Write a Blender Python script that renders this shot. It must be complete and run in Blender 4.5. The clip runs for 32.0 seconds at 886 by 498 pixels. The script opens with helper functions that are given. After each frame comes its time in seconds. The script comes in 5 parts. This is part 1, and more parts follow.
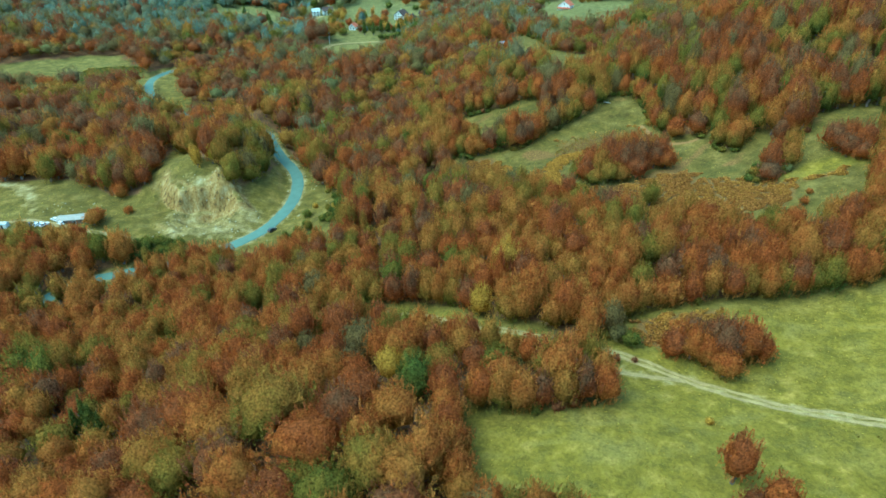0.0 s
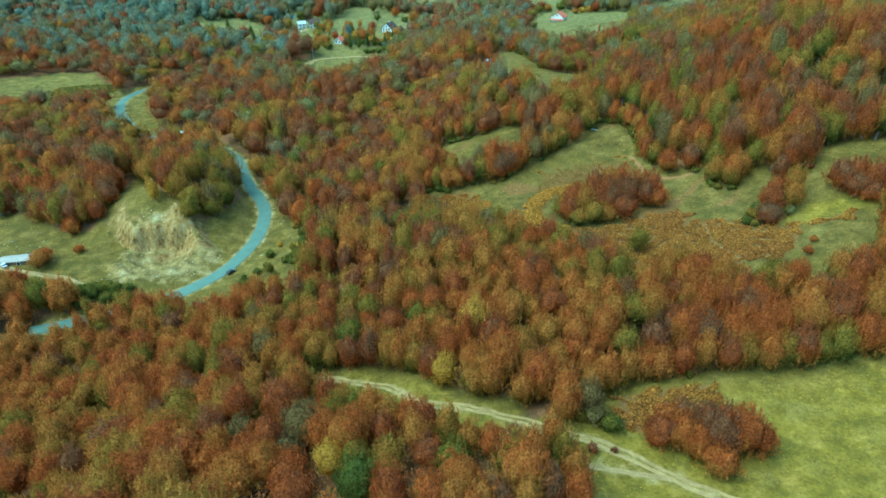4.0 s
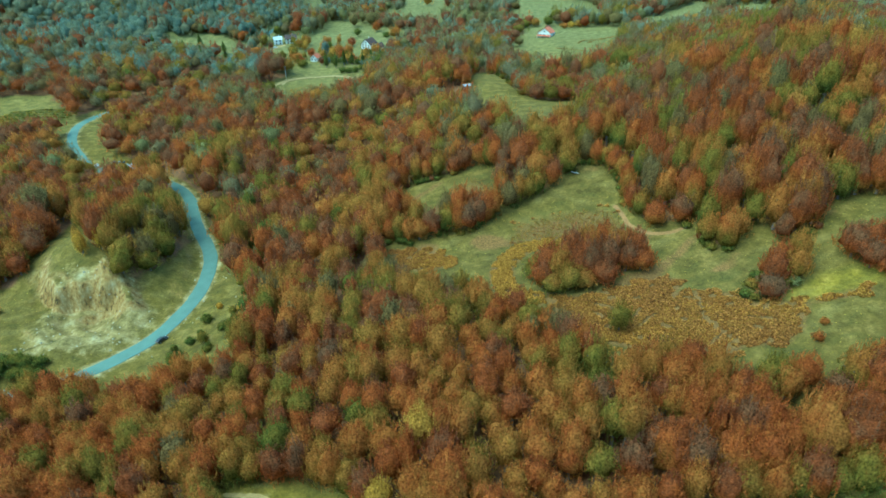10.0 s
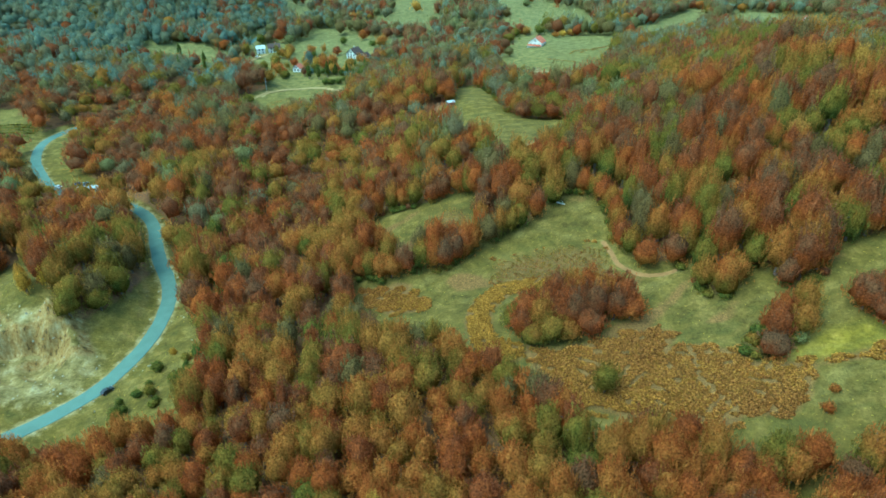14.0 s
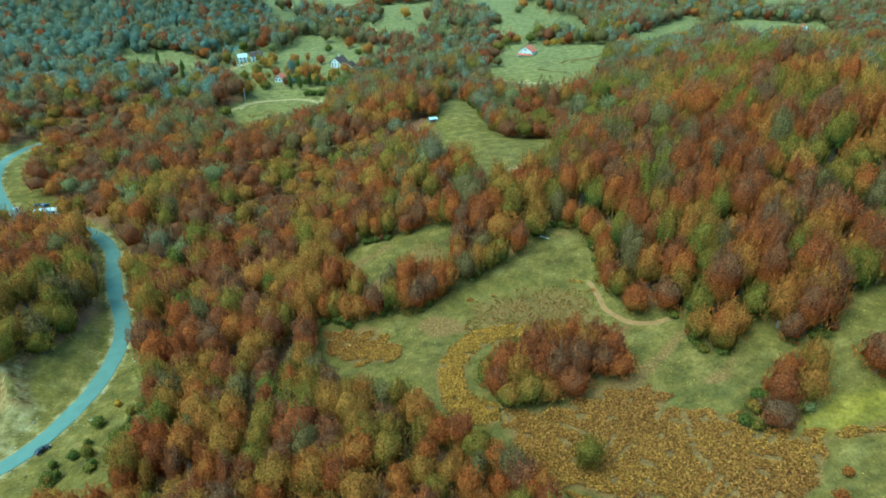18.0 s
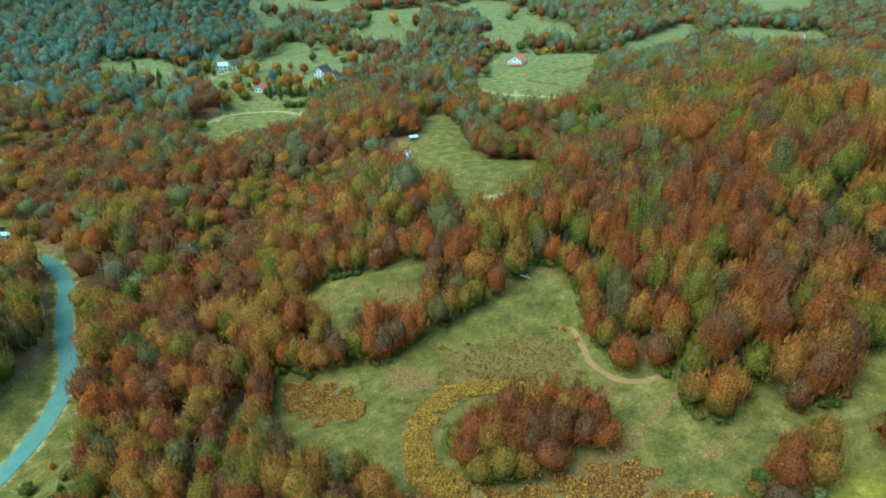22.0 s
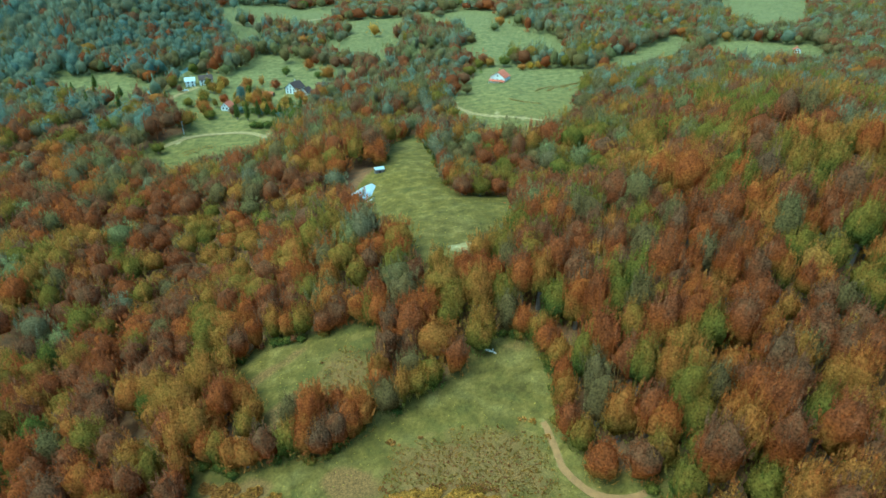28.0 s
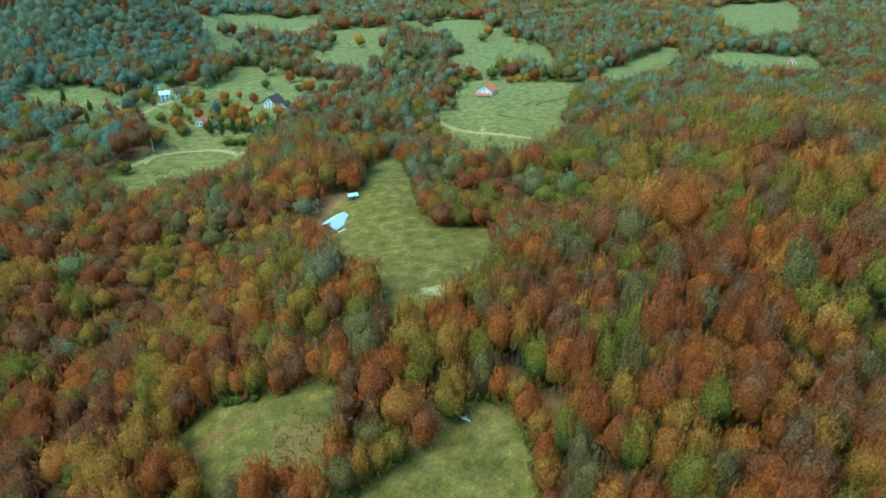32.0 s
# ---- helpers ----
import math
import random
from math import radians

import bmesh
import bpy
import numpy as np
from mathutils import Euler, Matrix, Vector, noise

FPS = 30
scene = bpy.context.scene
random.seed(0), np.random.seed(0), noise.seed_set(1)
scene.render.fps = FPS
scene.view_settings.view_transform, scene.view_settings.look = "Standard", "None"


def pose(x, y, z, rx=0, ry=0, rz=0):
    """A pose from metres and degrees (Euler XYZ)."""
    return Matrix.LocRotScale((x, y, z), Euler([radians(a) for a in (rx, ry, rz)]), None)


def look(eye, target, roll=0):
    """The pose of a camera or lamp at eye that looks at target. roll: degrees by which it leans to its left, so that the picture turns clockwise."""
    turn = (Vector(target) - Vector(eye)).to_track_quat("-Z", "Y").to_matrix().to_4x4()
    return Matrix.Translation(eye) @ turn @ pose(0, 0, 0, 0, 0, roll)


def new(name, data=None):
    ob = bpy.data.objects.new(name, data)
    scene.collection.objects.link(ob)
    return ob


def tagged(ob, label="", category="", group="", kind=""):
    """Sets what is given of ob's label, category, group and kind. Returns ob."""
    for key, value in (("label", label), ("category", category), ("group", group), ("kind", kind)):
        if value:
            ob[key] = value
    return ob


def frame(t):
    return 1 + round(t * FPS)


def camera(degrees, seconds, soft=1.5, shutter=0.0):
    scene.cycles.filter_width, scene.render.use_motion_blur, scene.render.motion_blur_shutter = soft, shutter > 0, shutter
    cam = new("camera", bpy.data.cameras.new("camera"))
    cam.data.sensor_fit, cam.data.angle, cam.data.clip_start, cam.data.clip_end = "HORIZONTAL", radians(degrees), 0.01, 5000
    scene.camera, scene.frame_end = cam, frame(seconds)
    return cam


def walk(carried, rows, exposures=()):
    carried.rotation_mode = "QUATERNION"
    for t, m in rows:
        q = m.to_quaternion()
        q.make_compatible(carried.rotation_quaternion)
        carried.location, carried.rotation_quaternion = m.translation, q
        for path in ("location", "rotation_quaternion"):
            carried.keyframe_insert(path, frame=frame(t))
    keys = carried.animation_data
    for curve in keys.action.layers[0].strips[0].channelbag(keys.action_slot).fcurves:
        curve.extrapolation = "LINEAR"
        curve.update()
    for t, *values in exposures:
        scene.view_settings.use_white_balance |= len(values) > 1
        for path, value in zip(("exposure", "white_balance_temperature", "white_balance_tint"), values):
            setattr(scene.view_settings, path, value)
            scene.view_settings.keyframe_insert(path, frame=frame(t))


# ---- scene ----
cam = camera(72.0, 32.0, soft=1.65)
METRES, EYE, TILT, LEAN, TURN = 200.0, 130.2, -30.0, 0.0, 0.0
ROWS = [
    (0.0, 0.00000, 0.00000, 0.00000, 0.000, 0.000, 0.000),
    (1.0, 0.01628, 0.02686, 0.02118, 0.075, 0.092, 0.057),
    (2.0, 0.03159, 0.05329, 0.04183, 0.125, 0.180, 0.111),
    (3.0, 0.04604, 0.07930, 0.06198, 0.154, 0.263, 0.161),
    (4.0, 0.05973, 0.10492, 0.08169, 0.163, 0.343, 0.208),
    (5.0, 0.07275, 0.13017, 0.10098, 0.155, 0.417, 0.250),
    (6.0, 0.08519, 0.15507, 0.11990, 0.133, 0.486, 0.289),
    (7.0, 0.09715, 0.17965, 0.13847, 0.098, 0.550, 0.324),
    (8.0, 0.10869, 0.20393, 0.15673, 0.051, 0.609, 0.354),
    (9.0, 0.11988, 0.22794, 0.17472, -0.004, 0.663, 0.381),
    (10.0, 0.13080, 0.25169, 0.19244, -0.068, 0.712, 0.404),
    (11.0, 0.14149, 0.27522, 0.20995, -0.137, 0.757, 0.423),
    (12.0, 0.15203, 0.29854, 0.22725, -0.212, 0.797, 0.439),
    (13.0, 0.16244, 0.32169, 0.24436, -0.291, 0.833, 0.451),
    (14.0, 0.17277, 0.34468, 0.26132, -0.373, 0.866, 0.461),
    (15.0, 0.18305, 0.36755, 0.27814, -0.458, 0.896, 0.468),
    (16.0, 0.19333, 0.39030, 0.29483, -0.544, 0.923, 0.474),
    (17.0, 0.20361, 0.41298, 0.31141, -0.632, 0.950, 0.477),
    (18.0, 0.21391, 0.43561, 0.32789, -0.720, 0.975, 0.480),
    (19.0, 0.22424, 0.45821, 0.34428, -0.810, 1.001, 0.481),
    (20.0, 0.23461, 0.48080, 0.36059, -0.901, 1.028, 0.483),
    (21.0, 0.24502, 0.50341, 0.37683, -0.993, 1.058, 0.486),
    (22.0, 0.25546, 0.52608, 0.39299, -1.086, 1.090, 0.489),
    (23.0, 0.26590, 0.54881, 0.40909, -1.181, 1.128, 0.495),
    (24.0, 0.27635, 0.57165, 0.42513, -1.279, 1.171, 0.503),
    (25.0, 0.28675, 0.59462, 0.44109, -1.381, 1.222, 0.516),
    (26.0, 0.29709, 0.61773, 0.45698, -1.487, 1.282, 0.532),
    (27.0, 0.30733, 0.64103, 0.47280, -1.598, 1.352, 0.554),
    (28.0, 0.31742, 0.66453, 0.48853, -1.717, 1.434, 0.583),
    (29.0, 0.32731, 0.68827, 0.50416, -1.843, 1.530, 0.619),
    (30.0, 0.33694, 0.71226, 0.51969, -1.980, 1.642, 0.663),
    (31.0, 0.34625, 0.73655, 0.53510, -2.128, 1.771, 0.717),
    (32.0, 0.35517, 0.76115, 0.55038, -2.289, 1.919, 0.781),
]
walk(cam, [(t, pose(0, 0, EYE, TILT, LEAN, TURN) @ pose(METRES * x, METRES * y, METRES * z, 90 + pitch, roll, yaw)) for t, x, y, z, yaw, pitch, roll in ROWS],
     exposures=[(0.0, 1.53, 4540, -37), (20.0, 1.51, 4540, -37), (32.0, 1.42, 4540, -37)])

# ---- light: a bright overcast autumn sky with a weak veiled sun ----
SUN_UP, SUN_ROUND = 60.0, 248.0     # degrees above the horizon; compass turn from north (+y)
world = bpy.data.worlds.new("sky")
scene.world = world
world.use_nodes = True
wn, wl = world.node_tree.nodes, world.node_tree.links
sky = wn.new("ShaderNodeTexSky")
sky.sky_type, sky.sun_disc = "NISHITA", False
sky.sun_elevation, sky.sun_rotation = radians(SUN_UP), radians(SUN_ROUND)
sky.dust_density = 3.0
wn["Background"].inputs["Strength"].default_value = 0.15
wl.new(sky.outputs[0], wn["Background"].inputs["Color"])
sun = new("sun", bpy.data.lights.new("sun", "SUN"))
sun.data.energy, sun.data.angle, sun.data.color = 0.62, radians(30), (1.0, 0.94, 0.86)
_sd = Vector((math.sin(radians(SUN_ROUND)) * math.cos(radians(SUN_UP)), math.cos(radians(SUN_ROUND)) * math.cos(radians(SUN_UP)), math.sin(radians(SUN_UP))))
sun.matrix_world = look(_sd * 300, (0, 0, 0))

rng = np.random.default_rng(7)

# ---- materials ----
MATS = {}


def mat(name, base, rough=0.9, noise_scale=2.0, amount=0.35, fine=12.0, bump=0.3, metal=0.0, dark=None, light=None, spec=0.3):
    """A procedural surface: base colour varied at two scales, with fine relief, at world size."""
    if name in MATS:
        return MATS[name]
    m = bpy.data.materials.new(name)
    m.use_nodes = True
    n, l = m.node_tree.nodes, m.node_tree.links
    p = n["Principled BSDF"]
    p.inputs["Roughness"].default_value, p.inputs["Metallic"].default_value = rough, metal
    p.inputs["Specular IOR Level"].default_value = spec
    geo = n.new("ShaderNodeNewGeometry")
    a, b = n.new("ShaderNodeTexNoise"), n.new("ShaderNodeTexNoise")
    a.inputs["Scale"].default_value, b.inputs["Scale"].default_value = noise_scale, fine
    a.inputs["Detail"].default_value, b.inputs["Detail"].default_value = 5, 4
    l.new(geo.outputs["Position"], a.inputs["Vector"])
    l.new(geo.outputs["Position"], b.inputs["Vector"])
    ramp = n.new("ShaderNodeValToRGB")
    dk = dark or tuple(c * (1 - amount) for c in base)
    lt = light or tuple(min(1, c * (1 + amount)) for c in base)
    ramp.color_ramp.elements[0].position, ramp.color_ramp.elements[1].position = 0.3, 0.7
    ramp.color_ramp.elements[0].color, ramp.color_ramp.elements[1].color = (*dk, 1), (*lt, 1)
    mix = n.new("ShaderNodeMath")
    mix.operation = "MULTIPLY_ADD"
    mix.inputs[1].default_value, mix.inputs[2].default_value = 0.45, 0.0
    l.new(b.outputs["Fac"], mix.inputs[0])
    add = n.new("ShaderNodeMath")
    add.operation = "MULTIPLY_ADD"
    add.inputs[1].default_value = 0.55
    l.new(a.outputs["Fac"], add.inputs[0])
    l.new(mix.outputs[0], add.inputs[2])
    l.new(add.outputs[0], ramp.inputs["Fac"])
    l.new(ramp.outputs["Color"], p.inputs["Base Color"])
    bp = n.new("ShaderNodeBump")
    bp.inputs["Strength"].default_value, bp.inputs["Distance"].default_value = bump, 0.05
    l.new(b.outputs["Fac"], bp.inputs["Height"])
    l.new(bp.outputs["Normal"], p.inputs["Normal"])
    MATS[name] = m
    return m


def foliage_material():
    """Leaves: the attribute hue runs through the autumn colours and haze-tinted far ones, tone varies leaf by leaf and
    is lower on crown cores, and some light passes through.
    """
    m = bpy.data.materials.new("autumn_leaves")
    m.use_nodes = True
    n, l = m.node_tree.nodes, m.node_tree.links
    n.remove(n["Principled BSDF"])
    hue, tone = n.new("ShaderNodeAttribute"), n.new("ShaderNodeAttribute")
    hue.attribute_name, tone.attribute_name = "hue", "tone"
    ramp = n.new("ShaderNodeValToRGB")
    cr = ramp.color_ramp
    # stops 0.912 and 0.93 are pale and bluish: distant haze put into leaf colour
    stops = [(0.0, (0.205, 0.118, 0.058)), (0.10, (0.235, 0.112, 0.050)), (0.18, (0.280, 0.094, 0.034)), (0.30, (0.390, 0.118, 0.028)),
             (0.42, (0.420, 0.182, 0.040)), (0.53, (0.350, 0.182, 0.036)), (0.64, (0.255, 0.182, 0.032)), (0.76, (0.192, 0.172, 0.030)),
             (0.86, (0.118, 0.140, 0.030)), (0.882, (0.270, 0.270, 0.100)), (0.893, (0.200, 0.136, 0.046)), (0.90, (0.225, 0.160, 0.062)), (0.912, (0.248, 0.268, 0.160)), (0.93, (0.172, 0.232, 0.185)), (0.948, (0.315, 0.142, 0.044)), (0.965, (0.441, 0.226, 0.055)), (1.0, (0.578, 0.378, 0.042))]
    while len(cr.elements) < len(stops):
        cr.elements.new(0.5)
    for e, (pos, c) in zip(cr.elements, stops):
        e.position, e.color = pos, (*c, 1)
    g0 = n.new("ShaderNodeNewGeometry")
    sway = hue.outputs["Fac"]
    for sc, am in ((0.4, 0.15), (1.7, 0.12)):
        w = n.new("ShaderNodeTexNoise")
        w.inputs["Scale"].default_value, w.inputs["Detail"].default_value = sc, 2
        l.new(g0.outputs["Position"], w.inputs["Vector"])
        c0 = n.new("ShaderNodeMath")
        c0.operation = "MULTIPLY_ADD"
        c0.inputs[1].default_value, c0.inputs[2].default_value = am, -am / 2
        l.new(w.outputs["Fac"], c0.inputs[0])
        c1 = n.new("ShaderNodeMath")
        c1.operation = "ADD"
        l.new(sway, c1.inputs[0])
        l.new(c0.outputs[0], c1.inputs[1])
        sway = c1.outputs[0]
    lim = n.new("ShaderNodeClamp")
    lim.inputs["Min"].default_value, lim.inputs["Max"].default_value = 0.0, 0.86
    l.new(sway, lim.inputs["Value"])
    pure = n.new("ShaderNodeMath")      # far haze tints, conifers, dry fern and yellow birch keep their own colour
    pure.operation = "GREATER_THAN"
    pure.inputs[1].default_value = 0.88
    l.new(hue.outputs["Fac"], pure.inputs[0])
    own = n.new("ShaderNodeMix")
    l.new(pure.outputs[0], own.inputs["Factor"])
    l.new(lim.outputs[0], own.inputs[2])
    l.new(hue.outputs["Fac"], own.inputs[3])
    l.new(own.outputs[0], ramp.inputs["Fac"])
    geo, ns = n.new("ShaderNodeNewGeometry"), n.new("ShaderNodeTexNoise")
    ns.inputs["Scale"].default_value, ns.inputs["Detail"].default_value = 1.9, 5
    l.new(geo.outputs["Position"], ns.inputs["Vector"])
    # speckle of the leaf colour; its dark end paints the shade of leaf gaps
    mm = n.new("ShaderNodeMapRange")
    mm.inputs["From Min"].default_value, mm.inputs["From Max"].default_value = 0.3, 0.7
    mm.inputs["To Min"].default_value, mm.inputs["To Max"].default_value = 0.36, 1.62
    l.new(ns.outputs["Fac"], mm.inputs["Value"])
    mul = n.new("ShaderNodeMath")
    mul.operation = "MULTIPLY"
    l.new(mm.outputs[0], mul.inputs[0])
    l.new(tone.outputs["Fac"], mul.inputs[1])
    vm = n.new("ShaderNodeVectorMath")
    vm.operation = "SCALE"
    l.new(ramp.outputs["Color"], vm.inputs[0])
    l.new(mul.outputs[0], vm.inputs["Scale"])
    d, t, mx = n.new("ShaderNodeBsdfDiffuse"), n.new("ShaderNodeBsdfTranslucent"), n.new("ShaderNodeMixShader")
    mx.inputs[0].default_value = 0.48
    rel, bp = n.new("ShaderNodeTexNoise"), n.new("ShaderNodeBump")      # the relief of leaf bunches
    rel.inputs["Scale"].default_value, rel.inputs["Detail"].default_value, rel.inputs["Roughness"].default_value = 1.9, 4, 0.62
    l.new(geo.outputs["Position"], rel.inputs["Vector"])
    bp.inputs["Strength"].default_value, bp.inputs["Distance"].default_value = 0.75, 0.8
    l.new(rel.outputs["Fac"], bp.inputs["Height"])
    l.new(bp.outputs["Normal"], d.inputs["Normal"])
    l.new(vm.outputs[0], d.inputs["Color"])
    l.new(vm.outputs[0], t.inputs["Color"])
    l.new(d.outputs[0], mx.inputs[1])
    l.new(t.outputs[0], mx.inputs[2])
    # sprays are lace, not plates: gaps between the leaves of a spray let the light and the view through
    lace, hole = n.new("ShaderNodeAttribute"), n.new("ShaderNodeTexNoise")
    lace.attribute_name = "lace"
    hole.inputs["Scale"].default_value, hole.inputs["Detail"].default_value = 3.4, 2
    l.new(geo.outputs["Position"], hole.inputs["Vector"])
    cutm = n.new("ShaderNodeMath")
    cutm.operation = "GREATER_THAN"
    cutm.inputs[1].default_value = 0.50
    l.new(hole.outputs["Fac"], cutm.inputs[0])
    both = n.new("ShaderNodeMath")
    both.operation = "MULTIPLY"
    l.new(cutm.outputs[0], both.inputs[0])
    l.new(lace.outputs["Fac"], both.inputs[1])
    gap, fin = n.new("ShaderNodeBsdfTransparent"), n.new("ShaderNodeMixShader")
    l.new(both.outputs[0], fin.inputs[0])
    l.new(mx.outputs[0], fin.inputs[1])
    l.new(gap.outputs[0], fin.inputs[2])
    l.new(fin.outputs[0], n["Material Output"].inputs["Surface"])
    return m


def ground_material():
    """Grass, leaf litter, dry fern and bare earth, told apart by what grows where, each with its own patchy variation."""
    m = bpy.data.materials.new("hill_ground")
    m.use_nodes = True
    n, l = m.node_tree.nodes, m.node_tree.links
    p = n["Principled BSDF"]
    p.inputs["Roughness"].default_value, p.inputs["Specular IOR Level"].default_value = 0.95, 0.1
    geo = n.new("ShaderNodeNewGeometry")

    def ns(scale, detail=5, rough=0.55):
        t = n.new("ShaderNodeTexNoise")
        t.inputs["Scale"].default_value, t.inputs["Detail"].default_value, t.inputs["Roughness"].default_value = scale, detail, rough
        l.new(geo.outputs["Position"], t.inputs["Vector"])
        return t.outputs["Fac"]

    def ramp(fac, *stops):
        r = n.new("ShaderNodeValToRGB")
        while len(r.color_ramp.elements) < len(stops):
            r.color_ramp.elements.new(0.5)
        for e, (pos, c) in zip(r.color_ramp.elements, stops):
            e.position, e.color = pos, (*c, 1)
        l.new(fac, r.inputs["Fac"])
        return r.outputs["Color"]

    def mix(fac, a, b):
        x = n.new("ShaderNodeMix")
        x.data_type = "RGBA"
        l.new(fac, x.inputs["Factor"])
        l.new(a, x.inputs["A"])
        l.new(b, x.inputs["B"])
        return x.outputs["Result"]

    def mask(name, wob):
        a = n.new("ShaderNodeAttribute")
        a.attribute_name = name
        s = n.new("ShaderNodeMath")
        s.operation = "MULTIPLY_ADD"
        l.new(wob, s.inputs[0])
        s.inputs[1].default_value = 0.9
        o = n.new("ShaderNodeMath")
        o.operation = "ADD"
        o.inputs[1].default_value = -0.45
        l.new(a.outputs["Fac"], s.inputs[2])
        l.new(s.outputs[0], o.inputs[0])
        r = n.new("ShaderNodeMapRange")
        r.inputs["From Min"].default_value, r.inputs["From Max"].default_value = 0.3, 0.7
        l.new(o.outputs[0], r.inputs["Value"])
        return r.outputs[0]

    big, mid, fine = ns(0.045, 4), ns(0.22, 6, 0.62), ns(2.2, 5, 0.7)
    lush = n.new("ShaderNodeAttribute")
    lush.attribute_name = "lush"
    share = n.new("ShaderNodeMath")
    share.operation = "MULTIPLY_ADD"
    share.inputs[1].default_value = 0.45
    share.use_clamp = True
    l.new(big, share.inputs[0])
    l.new(lush.outputs["Fac"], share.inputs[2])
    grass = mix(share.outputs[0], ramp(mid, (0.3, (0.056, 0.040, 0.012)), (0.5, (0.102, 0.074, 0.019)), (0.68, (0.180, 0.124, 0.036))),
                ramp(mid, (0.32, (0.138, 0.110, 0.014)), (0.55, (0.240, 0.178, 0.020)), (0.7, (0.375, 0.268, 0.050))))
    mp, streak = n.new("ShaderNodeMapping"), n.new("ShaderNodeTexNoise")      # stretched streaks that lighten and darken the grass
    mp.inputs["Scale"].default_value, mp.inputs["Rotation"].default_value = (0.10, 0.19, 0.1), (0, 0, 0.9)
    streak.inputs["Scale"].default_value, streak.inputs["Detail"].default_value, streak.inputs["Distortion"].default_value = 1.0, 5, 0.6
    l.new(geo.outputs["Position"], mp.inputs["Vector"])
    l.new(mp.outputs[0], streak.inputs["Vector"])
    band = n.new("ShaderNodeMapRange")
    band.inputs["From Min"].default_value, band.inputs["From Max"].default_value, band.inputs["To Max"].default_value = 0.48, 0.74, 0.40
    l.new(streak.outputs["Fac"], band.inputs["Value"])
    grass = mix(band.outputs[0], grass, ramp(fine, (0.3, (0.17, 0.145, 0.042)), (0.7, (0.34, 0.265, 0.085))))
    dim = n.new("ShaderNodeMapRange")
    dim.inputs["From Min"].default_value, dim.inputs["From Max"].default_value, dim.inputs["To Max"].default_value = 0.50, 0.30, 0.42
    l.new(streak.outputs["Fac"], dim.inputs["Value"])
    grass = mix(dim.outputs[0], grass, ramp(fine, (0.3, (0.060, 0.062, 0.018)), (0.7, (0.125, 0.118, 0.030))))
    litter = ramp(mid, (0.3, (0.12, 0.070, 0.036)), (0.7, (0.27, 0.135, 0.055)))
    fern = ramp(fine, (0.3, (0.10, 0.056, 0.020)), (0.7, (0.26, 0.150, 0.045)))
    # far meadows mixed towards a paler green: distance haze put into the grass colour
    far_haze = n.new("ShaderNodeAttribute")
    far_haze.attribute_name = "far_haze"
    grass = mix(far_haze.outputs["Fac"], grass, ramp(mid, (0.3, (0.105, 0.104, 0.034)), (0.5, (0.180, 0.172, 0.060)), (0.7, (0.275, 0.245, 0.096))))
    earth = mix(big, ramp(mid, (0.25, (0.20, 0.165, 0.07)), (0.5, (0.32, 0.26, 0.11)), (0.72, (0.42, 0.37, 0.20))), ramp(mid, (0.25, (0.27, 0.18, 0.07)), (0.55, (0.38, 0.27, 0.10)), (0.75, (0.44, 0.38, 0.20))))
    rough = n.new("ShaderNodeMixRGB")
    rough.blend_type = "MULTIPLY"
    rough.inputs["Fac"].default_value = 0.7
    c = mix(mask("open", mid), litter, grass)
    c = mix(mask("dry", mid), c, fern)
    c = mix(mask("bare", mid), c, earth)
    sep = n.new("ShaderNodeSeparateXYZ")
    l.new(geo.outputs["Normal"], sep.inputs[0])
    steep = n.new("ShaderNodeMapRange")
    steep.inputs["From Min"].default_value, steep.inputs["From Max"].default_value = 0.88, 0.72
    l.new(sep.outputs["Z"], steep.inputs["Value"])
    wall_, face = n.new("ShaderNodeMapping"), n.new("ShaderNodeTexNoise")      # upright streaks and ledges of the rock face
    wall_.inputs["Scale"].default_value = (0.55, 0.55, 0.16)
    face.inputs["Scale"].default_value, face.inputs["Detail"].default_value, face.inputs["Roughness"].default_value = 1.0, 7, 0.68
    l.new(geo.outputs["Position"], wall_.inputs["Vector"])
    l.new(wall_.outputs[0], face.inputs["Vector"])
    c = mix(steep.outputs[0], c, ramp(face.outputs["Fac"], (0.36, (0.085, 0.062, 0.026)), (0.45, (0.25, 0.150, 0.042)), (0.57, (0.33, 0.235, 0.090)), (0.70, (0.38, 0.310, 0.160))))
    l.new(c, rough.inputs["Color1"])
    l.new(ramp(ns(1.1, 6, 0.75), (0.32, (0.42, 0.42, 0.42)), (0.60, (1.08, 1.08, 1.08))), rough.inputs["Color2"])
    l.new(rough.outputs[0], p.inputs["Base Color"])
    bp = n.new("ShaderNodeBump")
    bp.inputs["Strength"].default_value, bp.inputs["Distance"].default_value = 0.8, 0.25
    l.new(fine, bp.inputs["Height"])
    l.new(bp.outputs["Normal"], p.inputs["Normal"])
    return m


LEAVES = foliage_material()
GROUND = ground_material()
BARK = mat("beech_bark", (0.16, 0.13, 0.11), noise_scale=1.5, fine=8)
ASPHALT = mat("worn_asphalt", (0.118, 0.172, 0.132), rough=0.8, noise_scale=0.25, amount=0.18, fine=9, bump=0.1)
DIRT = mat("sandy_track", (0.30, 0.218, 0.085), noise_scale=0.5, amount=0.45, fine=4, bump=0.5)
CLAY = mat("reddish_clay", (0.240, 0.128, 0.045), noise_scale=0.6, amount=0.3, fine=5, bump=0.4)
WHITE = mat("white_render", (0.66, 0.67, 0.62), rough=0.8, noise_scale=0.6, amount=0.08, fine=5, bump=0.08)
